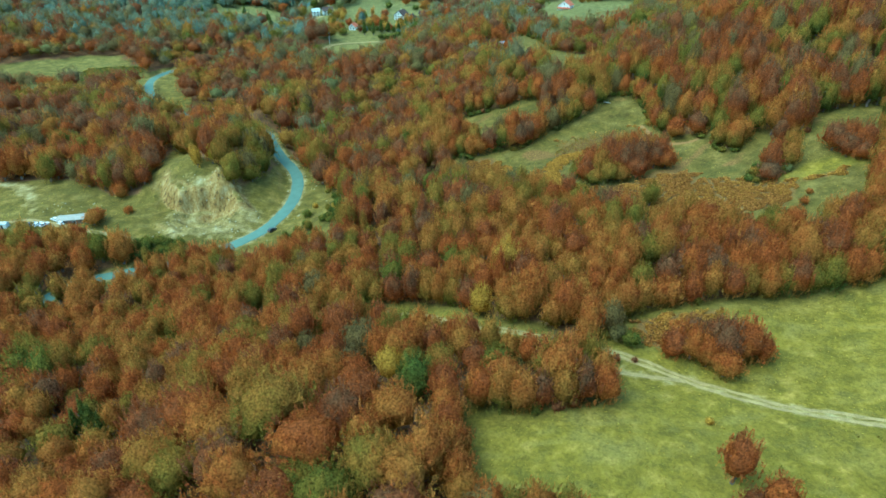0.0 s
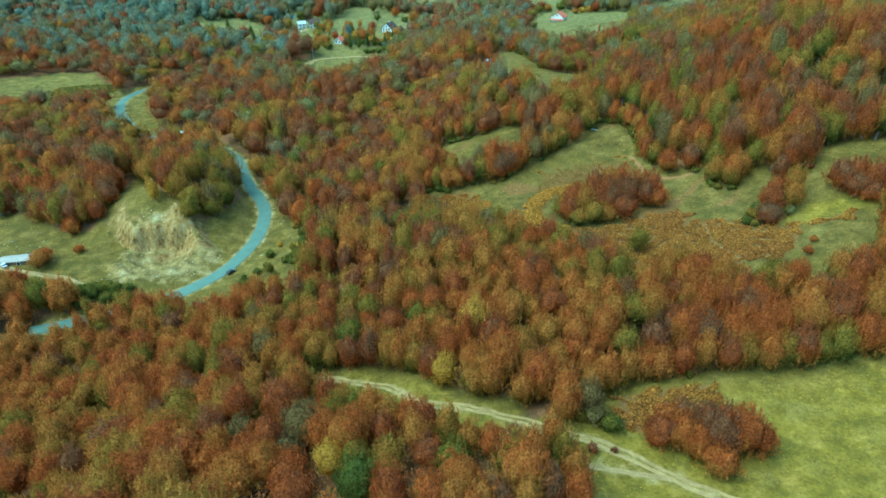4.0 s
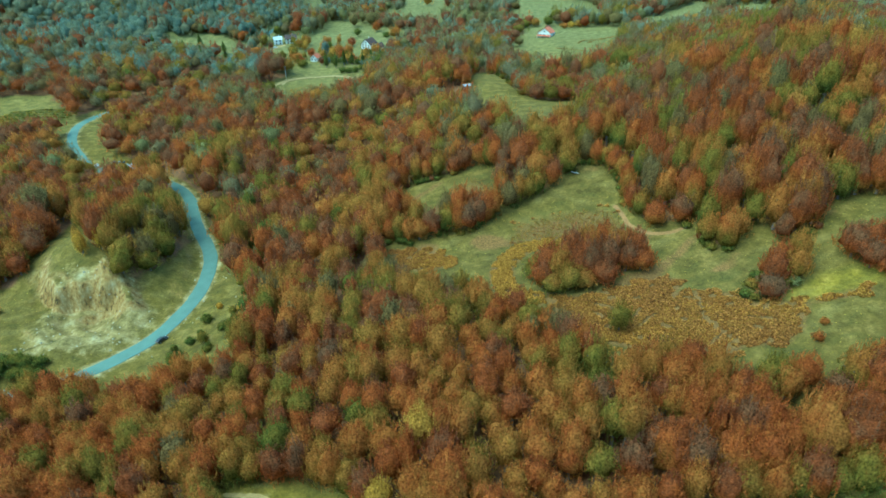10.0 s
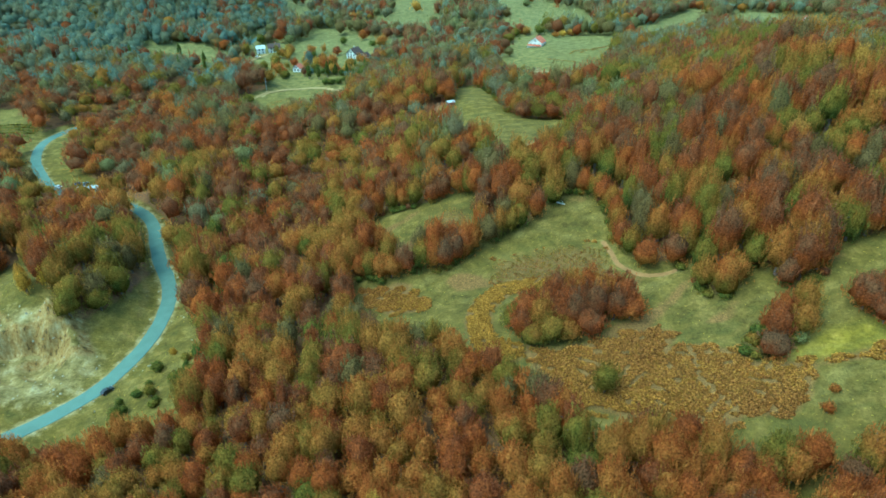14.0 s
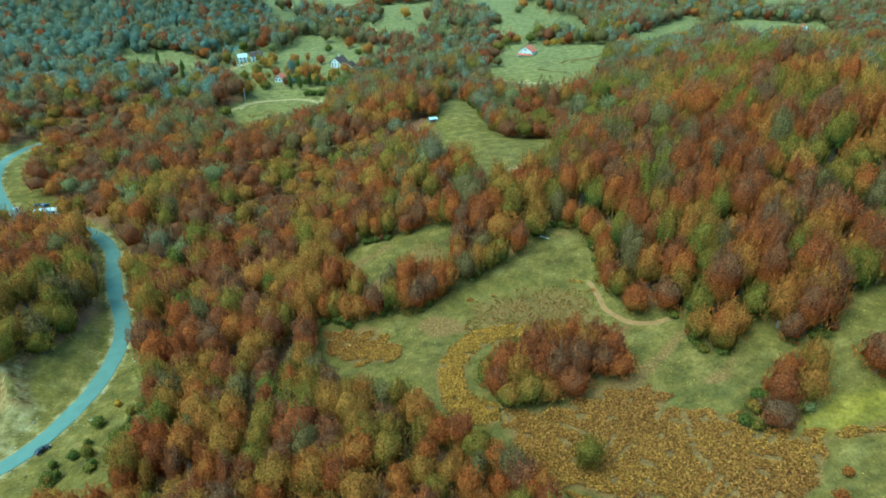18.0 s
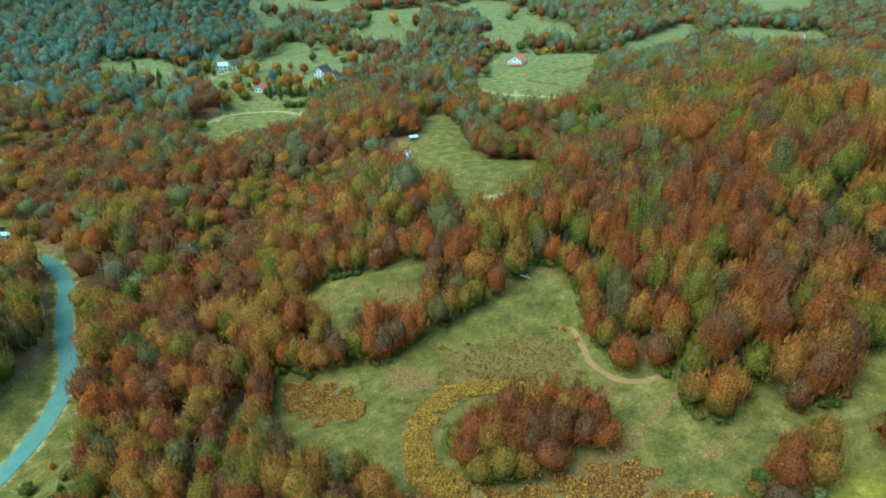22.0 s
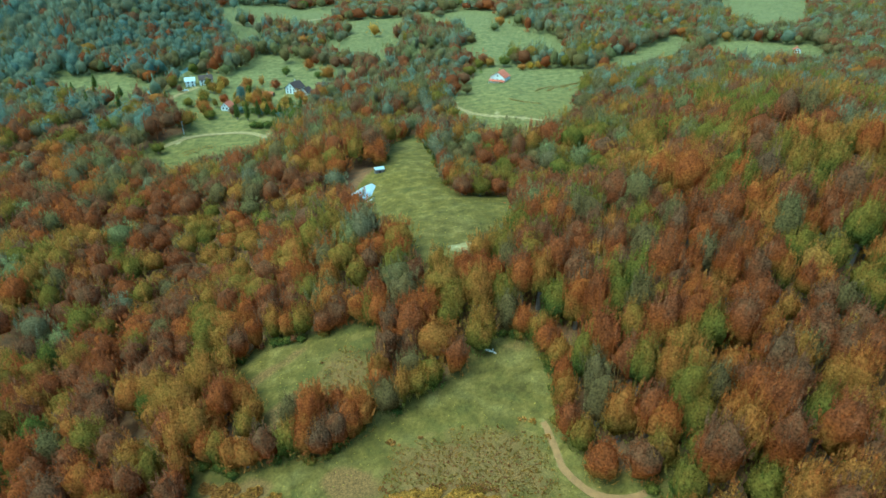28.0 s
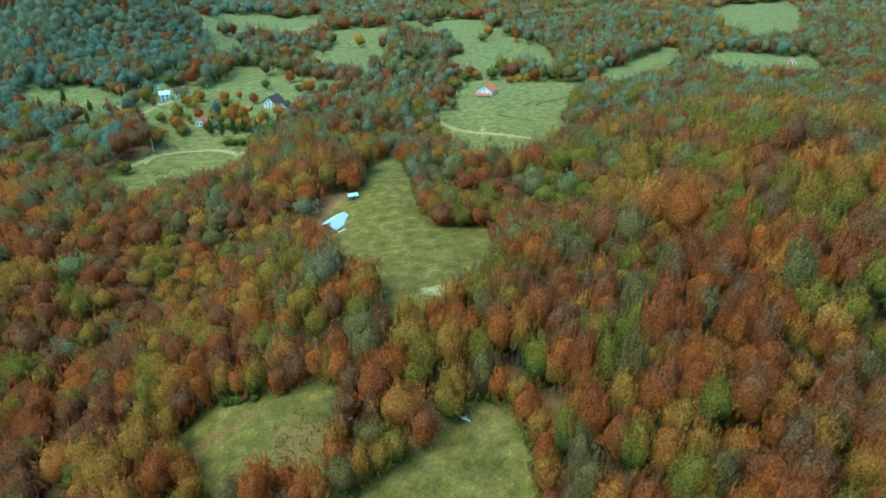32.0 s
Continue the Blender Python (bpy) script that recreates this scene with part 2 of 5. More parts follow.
WOOD = mat("weathered_boards", (0.17, 0.14, 0.11), noise_scale=1.2, fine=9)
DARKWOOD = mat("dark_boards", (0.06, 0.045, 0.035), noise_scale=1.2, fine=9)
REDTILE = mat("red_roof_tiles", (0.42, 0.13, 0.07), noise_scale=0.7, amount=0.3, fine=5, bump=0.5)
DARKTILE = mat("dark_brown_roof_tiles", (0.075, 0.05, 0.042), noise_scale=0.7, amount=0.3, fine=5, bump=0.5)
TIN = mat("pale_sheet_metal", (0.50, 0.54, 0.53), rough=0.42, noise_scale=0.5, amount=0.12, fine=3, bump=0.05, metal=0.25)
RUSTTIN = mat("grey_corrugated_sheet", (0.34, 0.31, 0.26), rough=0.6, noise_scale=0.6, amount=0.25, fine=4, bump=0.2)
STONE = mat("limestone", (0.30, 0.265, 0.17), noise_scale=0.8, amount=0.35, fine=5, bump=0.6)
GLASS = mat("dark_window_glass", (0.03, 0.035, 0.04), rough=0.08, amount=0.1, bump=0.0, spec=0.6)
TYRE = mat("tyre_rubber", (0.02, 0.02, 0.02), amount=0.2)
CONCRETE = mat("grey_concrete", (0.42, 0.41, 0.38), noise_scale=0.6, fine=6)


# ---- building helpers ----
def mesh_of(name, verts, faces, *mats):
    me = bpy.data.meshes.new(name)
    me.from_pydata([tuple(v) for v in verts], [], [tuple(f) for f in faces])
    for m_ in mats:
        me.materials.append(m_)
    return me


def part(name, bm, material, parent=None, label=""):
    """Links a bmesh as one mesh object, under a thing or a part."""
    me = bpy.data.meshes.new(name)
    bm.to_mesh(me)
    bm.free()
    me.materials.append(material)
    ob = new(name, me)
    if parent is not None:
        ob.parent = parent
    if label:
        tagged(ob, label)
    return ob


def box(bm, cx, cy, cz, sx, sy, sz, rz=0.0, bevel=0.0):
    m = pose(cx, cy, cz, 0, 0, rz) @ Matrix.Diagonal((sx, sy, sz, 1))
    g = bmesh.ops.create_cube(bm, size=1, matrix=m)
    if bevel:
        es = list({e for v in g["verts"] for e in v.link_edges})
        bmesh.ops.bevel(bm, geom=es, offset=bevel, segments=1, affect="EDGES")
    return bm


def prism(bm, outline, x0, x1):
    """Sweeps an outline in the yz plane along x."""
    a = [bm.verts.new((x0, y, z)) for y, z in outline]
    b = [bm.verts.new((x1, y, z)) for y, z in outline]
    k = len(outline)
    bm.faces.new(a[::-1])
    bm.faces.new(b)
    for i in range(k):
        bm.faces.new((a[i], a[(i + 1) % k], b[(i + 1) % k], b[i]))
    return bm


def tube(bm, p0, p1, r0, r1, sides=8):
    p0, p1 = Vector(p0), Vector(p1)
    d = p1 - p0
    m = Matrix.Translation((p0 + p1) / 2) @ d.to_track_quat("Z", "Y").to_matrix().to_4x4()
    bmesh.ops.create_cone(bm, cap_ends=True, segments=sides, radius1=r0, radius2=r1, depth=d.length, matrix=m)
    return bm


def empty(name, x, y, z, rz=0.0):
    e = new(name)
    e.matrix_world = pose(x, y, z, 0, 0, rz)
    return e


# ---- the lie of the land ----
HUMP = [
    (-0.5, 0.3, 7.0, 10.9, 5.7, 1.9, 0.4, -1.8, -0.8),
    (-1.0, -1.9, 2.5, 1.3, -3.4, -1.5, -2.6, -0.4, 5.2),
    (0.1, -2.6, -2.2, -1.3, 1.7, 2.5, -2.5, 2.8, 11.6),
    (1.3, 0.2, 1.7, 2.8, 1.4, 0.8, 0.8, 1.1, 4.8),
    (-0.1, -1.1, -1.2, 1.1, -2.7, -3.0, 3.0, 4.8, 2.5),
    (-0.0, 0.2, -2.9, 0.9, 5.2, 5.2, 2.4, 6.8, 6.1),
    (0.4, 2.1, -3.4, -1.8, 6.0, 6.8, 1.8, 6.2, 10.9),
    (-1.2, 2.9, -1.7, -2.9, 2.6, 0.1, -3.6, 2.9, 11.9),
    (-3.3, 1.8, 2.1, 4.9, 9.7, 4.0, -0.8, 4.5, 9.5),
]
WAVES = [(rng.uniform(0, math.tau), rng.uniform(0, math.tau), w_) for w_ in (9, 12, 16, 21, 28, 37, 50, 64, 80, 58)]


def land(x, y):
    """Height of the hillside without the road bed: valley floor, east slope, west hill, the quarried knoll and low humps."""
    x, y = np.asarray(x, float), np.asarray(y, float)
    zv = 0.034 * (np.clip(y, -200, 900) - 250)
    u = x + 95 + 0.09 * np.clip(y - 450, 0, 400)
    k = 1 / (1 + np.exp(np.clip((y - 500) / 70.0, -40, 40)))
    side = np.where(u > 0, np.sqrt(u * u + 900) - 30, 0)
    side = 420 * np.tanh(side / 420)
    hill = 190 * np.exp(-((x + 600) / 260) ** 2 - ((y - 1050) / 300) ** 2)
    cut = 1 / (1 + np.exp(np.clip(-(y - 266 - 4 * np.sin(x / 8.0 + 0.6) - 1.6 * np.sin(x / 3.1 + 1) - 0.8 * np.sin(x / 1.3)) / (0.7 + 9 / (1 + np.exp(np.clip((x + 139) / 2.5, -40, 40)))), -40, 40)))
    cut = np.where(x > -98, 1, 1 - (1 - cut) / (1 + np.exp(np.clip((x + 101) / 1.5, -40, 40))))
    knoll = 16 * np.exp(-((x + 120) / 35) ** 2 - ((y - 290) / 34) ** 2) * cut
    pit = np.exp(-((x + 112) / 26) ** 4 - ((y - 252) / 17) ** 4)
    knoll = knoll + pit * (1.1 * np.sin(x / 2.1 + 2 * np.sin(y / 3.3)) * np.sin(y / 2.6 + x / 7) + 1.4 * np.sin(x / 5.3 + 1) * np.sin(y / 4.9) - 0.8)
    along = np.clip(((x + 107) * 17 + (y - 272) * -16) / 545.0, 0, 1)
    off = np.hypot(x + 107 - 17 * along, y - 272 + 16 * along)
    spur = (7.5 - 5.5 * along) * np.exp(-(off / 3.6) ** 2)
    hollow = -2.2 * np.exp(-((x + 108) / 8) ** 2 - ((y - 257) / 6) ** 2)
    z = zv + side * 0.2 * (0.33 + 0.67 * k) + hill + knoll + spur + hollow
    crest = 120 * (1 - np.exp(-np.log1p(np.exp(np.clip((-150 - x) / 22.0, -30, 30))) * 22 / 150))
    ridge = 850 - 0.16 * (x + 150)
    z = z + crest * np.exp(-np.abs((y - ridge) / np.where(y < ridge, 78, 85)) ** 2.2)
    for j, row in enumerate(HUMP):
        for i, a in enumerate(row):
            z = z + a * np.exp(-((x + 150 - 46 * i) ** 2 + (y - 90 - 46 * j) ** 2) / (2 * 42.0 ** 2))
    for a, ph, w_ in WAVES:
        z = z + (0.007 / (1 + np.exp(np.clip((y - 450) / 30, -40, 40))) if w_ < 40 else 0.008) * w_ * np.sin((x * math.cos(a) + y * math.sin(a)) * math.tau / w_ + ph)
    far = np.clip((np.hypot(x, y) - 1000) / 900, 0, 1)
    z = z + far * 14 * (np.sin(x / 170 + 1) + np.sin(y / 210) + np.sin((x + y) / 330 + 2))
    return z


def smooth_line(pts, step=2.0):
    """A smooth plan line through the points, sampled evenly."""
    p = np.array([pts[0], *pts, pts[-1]], float)
    out = []
    for i in range(1, len(p) - 2):
        a, b, c, d = p[i - 1], p[i], p[i + 1], p[i + 2]
        k = max(2, int(np.hypot(*(c - b)) / step))
        for s in np.arange(k) / k:
            out.append(0.5 * (2 * b + (c - a) * s + (2 * a - 5 * b + 4 * c - d) * s * s + (3 * b - a - 3 * c + d) * s ** 3))
    out.append(p[-2])
    return np.array(out)


ROAD = smooth_line([(-215, 95), (-190, 120), (-170, 150), (-160, 180), (-146, 203), (-130, 211), (-108, 219), (-96, 227), (-87, 236), (-81, 244), (-77, 254), (-74, 267),
                    (-74, 282), (-77, 298), (-83, 311), (-91, 324), (-99, 340), (-107, 357), (-118, 370), (-132, 380), (-145, 386), (-164, 392), (-181, 402),
                    (-201, 425), (-216, 447), (-226, 473), (-224, 492), (-212, 512), (-196, 540), (-180, 590), (-172, 640), (-165, 700), (-150, 780)])
_rz = land(ROAD[:, 0], ROAD[:, 1])
ROAD_Z = np.convolve(np.pad(_rz, 14, mode="edge"), np.ones(29) / 29, mode="valid")


def near_line(x, y, line, reach):
    """Distance to a line and the nearest sample, within reach."""
    d, idx = np.full(x.shape, 1e6), np.zeros(x.shape, int)
    lo, hi = line.min(0) - reach, line.max(0) + reach
    sel = (x > lo[0]) & (x < hi[0]) & (y > lo[1]) & (y < hi[1])
    xs, ys = x[sel], y[sel]
    dd, ii = np.full(xs.shape, 1e6), np.zeros(xs.shape, int)
    for i, (a, b) in enumerate(line):
        q = (xs - a) ** 2 + (ys - b) ** 2
        m_ = q < dd
        dd[m_], ii[m_] = q[m_], i
    d[sel], idx[sel] = np.sqrt(dd), ii
    return d, idx


def height(x, y):
    """Height of the ground, with the bed of the road levelled into it."""
    x, y = np.atleast_1d(np.asarray(x, float)), np.atleast_1d(np.asarray(y, float))
    z = land(x, y)
    d, i = near_line(x, y, ROAD, 14)
    k = np.clip((d - 4.4) / 6.5, 0, 1)
    k = k * k * (3 - 2 * k)
    return np.where(d < 11, z * k + (ROAD_Z[i] - 0.12) * (1 - k), z)


def hz(x, y):
    return float(height(x, y)[0])

# ---- open ground in plan ----
MEADOW = [(2, 281), (13, 275), (24, 276), (38, 275), (51, 284), (60, 287), (71, 290), (80, 299), (83, 304), (93, 301), (96, 287), (94, 272), (97, 264), (100, 258), (104, 256), (109, 254), (114, 255), (119, 256), (119, 251), (114, 249), (112, 242), (114, 236), (118, 234), (123, 236), (127, 241), (130, 241), (130, 235), (133, 232), (141, 232), (146, 233), (151, 243), (161, 244), (177, 240), (139, 182), (131, 181), (121, 177), (114, 170), (108, 167), (107, 173), (100, 181), (97, 190), (88, 195), (76, 191), (70, 186), (69, 194), (65, 203), (56, 216), (44, 225), (34, 236), (16, 240), (5, 258)]
UPPER_GLADE = [(2, 316), (11, 324), (29, 319), (39, 321), (50, 315), (49, 302), (48, 290), (35, 294), (28, 291), (25, 287), (23, 280), (20, 280), (18, 292)]
BARN_FIELD = [(46, 464), (45, 506), (57, 530), (67, 460), (72, 420), (80, 407), (104, 412), (94, 354), (82, 343), (77, 336), (69, 333), (60, 334), (60, 347), (49, 368), (38, 380), (31, 416), (43, 441)]
POLE_FIELD = [(-122, 545), (-117, 560), (-100, 594), (-64, 597), (-40, 580), (-26, 531), (-38, 515), (-67, 508), (-80, 490), (-98, 512)]
RED_HOUSE_FIELD = [(82, 575), (83, 610), (99, 673), (120, 714), (175, 702), (212, 678), (180, 611), (170, 585), (164, 550), (158, 512), (130, 472), (108, 474), (96, 515)]
VILLAGE_FIELD = [(-113, 723), (-105, 747), (-86, 777), (-59, 775), (-19, 733), (-15, 700), (-38, 697), (-94, 704)]
F1 = [(-49, 976), (-31, 1005), (11, 1028), (42, 985), (39, 894), (-4, 890)]
F2 = [(-32, 829), (-15, 862), (25, 896), (43, 835), (22, 776), (-3, 766)]
F3 = [(101, 811), (133, 828), (168, 869), (200, 841), (205, 795), (193, 752), (165, 738), (123, 744), (100, 752)]
F4 = [(-180, 975), (-193, 1081), (-170, 1177), (-78, 1132), (-55, 1080), (-60, 955), (-118, 932)]
F5 = [(487, 1098), (553, 1161), (659, 1192), (576, 1009), (479, 851), (429, 835), (406, 879)]
F6 = [(340, 775), (352, 783), (378, 785), (422, 766), (440, 745), (400, 672), (385, 668), (356, 684), (317, 700)]
F7 = [(-250, 702), (-228, 724), (-197, 718), (-172, 690), (-165, 652), (-179, 648), (-204, 672), (-230, 672)]
F8 = [(-240, 990), (-258, 1058), (-217, 1029), (-160, 945), (-128, 880), (-120, 800), (-136, 850), (-180, 927)]
F9 = [(63, 989), (107, 1028), (156, 1033), (150, 910), (108, 904), (70, 905)]
WEST_FIELD = [(-378, 490), (-324, 522), (-283, 535), (-240, 490), (-238, 459), (-328, 451), (-353, 450)]
WEST_STRIP = [(-303, 375), (-259, 385), (-228, 386), (-223, 376), (-295, 362)]
QUARRY_LAND = [(-283, 284), (-212, 291), (-187, 287), (-167, 271), (-143, 269), (-149, 295), (-151, 332), (-124, 284), (-107, 277), (-101, 264), (-95, 270), (-90, 280), (-86, 295), (-87, 314), (-77, 319), (-64, 284), (-46, 264), (-44, 217), (-56, 221), (-65, 216), (-78, 213), (-105, 217), (-111, 214), (-154, 227), (-191, 229), (-239, 227)]
RIVER_VERGE = [(-141, 206), (-122, 214), (-117, 203), (-122, 196), (-130, 196)]
UPPER_ROAD = [(-229, 457), (-232, 498), (-217, 518), (-206, 507), (-212, 482), (-181, 425), (-153, 405), (-145, 390), (-157, 379), (-179, 388), (-212, 433)]
FRONT_MEADOW = [(4, 106), (22, 103), (39, 106), (42, 116), (38, 125), (32, 133), (49, 136), (54, 145), (69, 147), (85, 147), (106, 148), (129, 148), (154, 147), (150, 129), (102, 66), (53, 67), (28, 72), (27, 75), (18, 77), (8, 78), (5, 85)]
TRACK_STRIP = [(-33, 169), (-13, 167), (2, 160), (17, 146), (28, 143), (33, 122), (10, 133), (-1, 140), (-18, 149)]
TRACK = [(-31, 166), (-19, 164), (-5, 157), (6, 147), (19, 143), (28, 138), (38, 133), (48, 129), (57, 123), (64, 117), (72, 111), (82, 106), (98, 100), (113, 95)]
TRACK2 = [(35, 133), (38, 127), (44, 122), (53, 120), (62, 118)]
BRACKEN_BIG = [(60, 227), (77, 228), (96, 231), (103, 227), (99, 221), (107, 221), (116, 216), (118, 211), (132, 207), (148, 207), (146, 204), (130, 205), (124, 196), (118, 192), (108, 194), (102, 190), (96, 198), (80, 200), (66, 207)]
BRACKEN_WEST = [(5, 277), (24, 269), (32, 262), (30, 256), (17, 258), (7, 267)]
RING = [(77, 259), (67, 261), (57, 260), (50, 254), (47, 246), (49, 235), (56, 229)]
HEATH = [(53, 277), (62, 278), (76, 280), (88, 278), (94, 270), (94, 256), (84, 257), (69, 263), (52, 264)]
BRACKEN_FRONT = [(53, 136), (57, 144), (82, 146), (80, 140), (62, 130)]
PATH = [(93, 277), (94, 271), (95, 265), (98, 259), (102, 255), (107, 253), (111, 253)]
FARM_TRACK = [(87, 612), (96, 591), (117, 571), (141, 545)]
POLE_TRACK = [(-113, 561), (-104, 574), (-89, 585), (-66, 586), (-44, 573)]
FAR_MEADOWS = [(-119, 695), (-116, 742), (-91, 799), (-38, 849), (-29, 984), (55, 1056), (161, 1046), (207, 863), (197, 739), (212, 678), (185, 662), (98, 700), (85, 763), (49, 751), (20, 719), (-5, 687), (-42, 682)]
VALLEY_FIELDS = [(-270, 999), (-249, 1097), (-69, 1186), (-49, 1035), (-126, 982), (-116, 882), (-92, 789), (-116, 789), (-144, 886)]
QUARRY = [(-131, 238), (-131, 262), (-126, 274), (-112, 277), (-104, 270), (-96, 266), (-84, 262), (-82, 252), (-86, 242), (-96, 236), (-110, 232), (-124, 233)]
SAND = [(-245, 300), (-213, 291), (-206, 284), (-193, 263), (-189, 255), (-195, 256), (-209, 274), (-222, 283), (-245, 286)]
RING_CLUMP = [(57, 235), (64, 231), (76, 231), (86, 234), (93, 237), (92, 242), (86, 248), (74, 250), (65, 246), (58, 241)]
BUSH_CLUMP = [(122, 212), (129, 214), (137, 218), (138, 222), (133, 226), (126, 222)]
FRONT_CLUMP = [(61, 129), (66, 124), (72, 119), (80, 121), (84, 126), (77, 130), (69, 133)]
EAST_CLUMP = [(142, 219), (146, 215), (154, 210), (160, 214), (156, 222), (147, 224)]
WEST_GROVE = [(-187, 289), (-167, 274), (-153, 273), (-145, 279), (-150, 300), (-159, 319), (-186, 330)]
RIVER_SHRUBS = [(-172, 224), (-150, 221), (-128, 222), (-110, 226), (-112, 231), (-136, 230), (-160, 232), (-174, 231)]

VILLAGE_YARD = [(-156, 655), (-152, 690), (-140, 715), (-110, 712), (-20, 704), (-6, 676), (-22, 645), (-32, 600), (-44, 585), (-75, 592), (-108, 600), (-128, 628), (-140, 645)]
LAWN = [(-78, 606), (-72, 622), (-48, 614), (-44, 600), (-60, 596)]
HILL_STRIP = [(227, 718), (260, 746), (301, 788), (334, 816), (318, 752), (305, 737), (273, 699), (244, 681), (215, 660)]
VALLEY_TRACK = [(-230, 1060), (-192, 988), (-170, 955), (-151, 933), (-135, 960), (-100, 1012), (-60, 1040)]
LIME = [(124, 208), (129, 214), (138, 216), (145, 216), (156, 215), (170, 214), (168, 207), (150, 207), (142, 208), (132, 206)]
GLADE_HEATH = [(30, 300), (34, 314), (46, 312), (49, 300), (44, 292)]
OPEN = [MEADOW, UPPER_GLADE, BARN_FIELD, POLE_FIELD, RED_HOUSE_FIELD, VILLAGE_FIELD, WEST_FIELD, WEST_STRIP, QUARRY_LAND, RIVER_VERGE, UPPER_ROAD,
        FRONT_MEADOW, TRACK_STRIP, F1, F2, F3, F4, F5, F6, F7, F8, F9, HILL_STRIP]
COPSES = [[(41, 815), (108, 793), (108, 900), (44, 917)], [(182, 671), (252, 705), (317, 806), (273, 849), (200, 757)]]
LOOSE = [FAR_MEADOWS, VALLEY_FIELDS]     # grass with scattered trees and hedges
TRACK_LINE, TRACK2_LINE = smooth_line(TRACK), smooth_line(TRACK2)
PATH_LINE, FARM_LINE, POLE_LINE = smooth_line(PATH), smooth_line(FARM_TRACK), smooth_line(POLE_TRACK)
RING_LINE = smooth_line(RING)


def inside(x, y, poly, reach=12.0):
    """How far inside a plan outline, in metres (outside: minus), up to reach."""
    p = np.array(poly, float)
    out = np.full(x.shape, -reach)
    lo, hi = p.min(0) - reach, p.max(0) + reach
    sel = (x > lo[0]) & (x < hi[0]) & (y > lo[1]) & (y < hi[1])
    xs, ys = x[sel], y[sel]
    inn, dd = np.zeros(xs.shape, bool), np.full(xs.shape, reach ** 2)
    for (ax, ay), (bx, by) in zip(p, np.roll(p, -1, 0)):
        cr = (ay > ys) != (by > ys)
        with np.errstate(divide="ignore", invalid="ignore"):
            inn ^= cr & (xs < (bx - ax) * (ys - ay) / (by - ay) + ax)
        ex, ey = bx - ax, by - ay
        s = np.clip(((xs - ax) * ex + (ys - ay) * ey) / max(1e-9, ex * ex + ey * ey), 0, 1)
        dd = np.minimum(dd, (xs - ax - s * ex) ** 2 + (ys - ay - s * ey) ** 2)
    out[sel] = np.where(inn, np.sqrt(dd), -np.sqrt(dd))
    return out


def most(x, y, polys, reach=12.0):
    out = np.full(x.shape, -reach)
    for q in polys:
        out = np.maximum(out, inside(x, y, q, reach))
    return out


def soft(d, w):
    return np.clip(0.5 + d / (2 * w), 0, 1)


# ---- ground: one sheet to the horizon ----
def spaced(lo, a, b, hi, step):
    mid_ = list(np.arange(a, b + step, step))
    up, s = [mid_[-1]], step
    while up[-1] < hi:
        s *= 1.065
        up.append(up[-1] + s)
    dn, s = [mid_[0]], step
    while dn[-1] > lo:
        s *= 1.065
        dn.append(dn[-1] - s)
    return np.array(dn[:0:-1] + mid_ + up[1:])


gx, gy = spaced(-5200, -220, 190, 5200, 2.1), spaced(-3000, 75, 350, 5200, 2.1)
gx = np.unique(np.concatenate([gx, np.arange(-142, -82, 1.07)]))
gy = np.unique(np.concatenate([gy, np.arange(236, 300, 1.07)]))
GX, GY = (a.ravel() for a in np.meshgrid(gx, gy))
GZ = height(GX, GY)
nx, ny = len(gx), len(gy)
i0 = (np.arange(ny - 1)[:, None] * nx + np.arange(nx - 1)[None]).ravel()
quads = np.stack([i0, i0 + 1, i0 + nx + 1, i0 + nx], 1)
me = bpy.data.meshes.new("ground")
me.vertices.add(len(GX))
me.vertices.foreach_set("co", np.stack([GX, GY, GZ], 1).ravel())
me.loops.add(quads.size)
me.loops.foreach_set("vertex_index", quads.ravel())
me.polygons.add(len(quads))
me.polygons.foreach_set("loop_start", np.arange(len(quads)) * 4)
me.update(calc_edges=True)
me.polygons.foreach_set("use_smooth", np.ones(len(quads), bool))
d_road, _ = near_line(GX, GY, ROAD, 30)
d_track = np.minimum(near_line(GX, GY, TRACK_LINE, 10)[0], near_line(GX, GY, TRACK2_LINE, 10)[0])
d_path = near_line(GX, GY, PATH_LINE, 8)[0]
a_open = np.maximum(np.maximum(soft(most(GX, GY, OPEN + [VILLAGE_YARD]) + 4.5, 2.5), soft(most(GX, GY, LOOSE), 6.0)), soft(6.5 - d_road, 3.0))
a_open = np.maximum(a_open, 0.8 * np.clip((GY - 640) / 80, 0, 1))
a_dry = np.maximum(soft(most(GX, GY, [BRACKEN_BIG, BRACKEN_WEST, BRACKEN_FRONT]), 2.0), soft(4.4 - near_line(GX, GY, RING_LINE, 10)[0], 1.2))
a_dry = np.maximum(a_dry, 0.62 * soft(inside(GX, GY, HEATH), 5.0))
a_dry = np.maximum(a_dry, 0.6 * soft(inside(GX, GY, GLADE_HEATH), 4.0))
blot = np.sin(GX / 7.3 + 2.1 * np.sin(GY / 11.0)) * np.sin(GY / 6.1 + 1.8 * np.sin(GX / 13.0 + 1))
a_dry = np.maximum(a_dry, 0.78 * soft(most(GX, GY, [MEADOW, UPPER_GLADE]), 3.0) * np.clip(blot * 2.2 - 0.6, 0, 1) * (GY > 228))
a_dry = np.maximum(a_dry, 0.22 * soft(inside(GX, GY, QUARRY_LAND), 6.0))
a_bare = np.maximum(soft(inside(GX, GY, QUARRY), 6.0) * 0.50, soft(2.6 - d_track, 1.6) * 0.48)
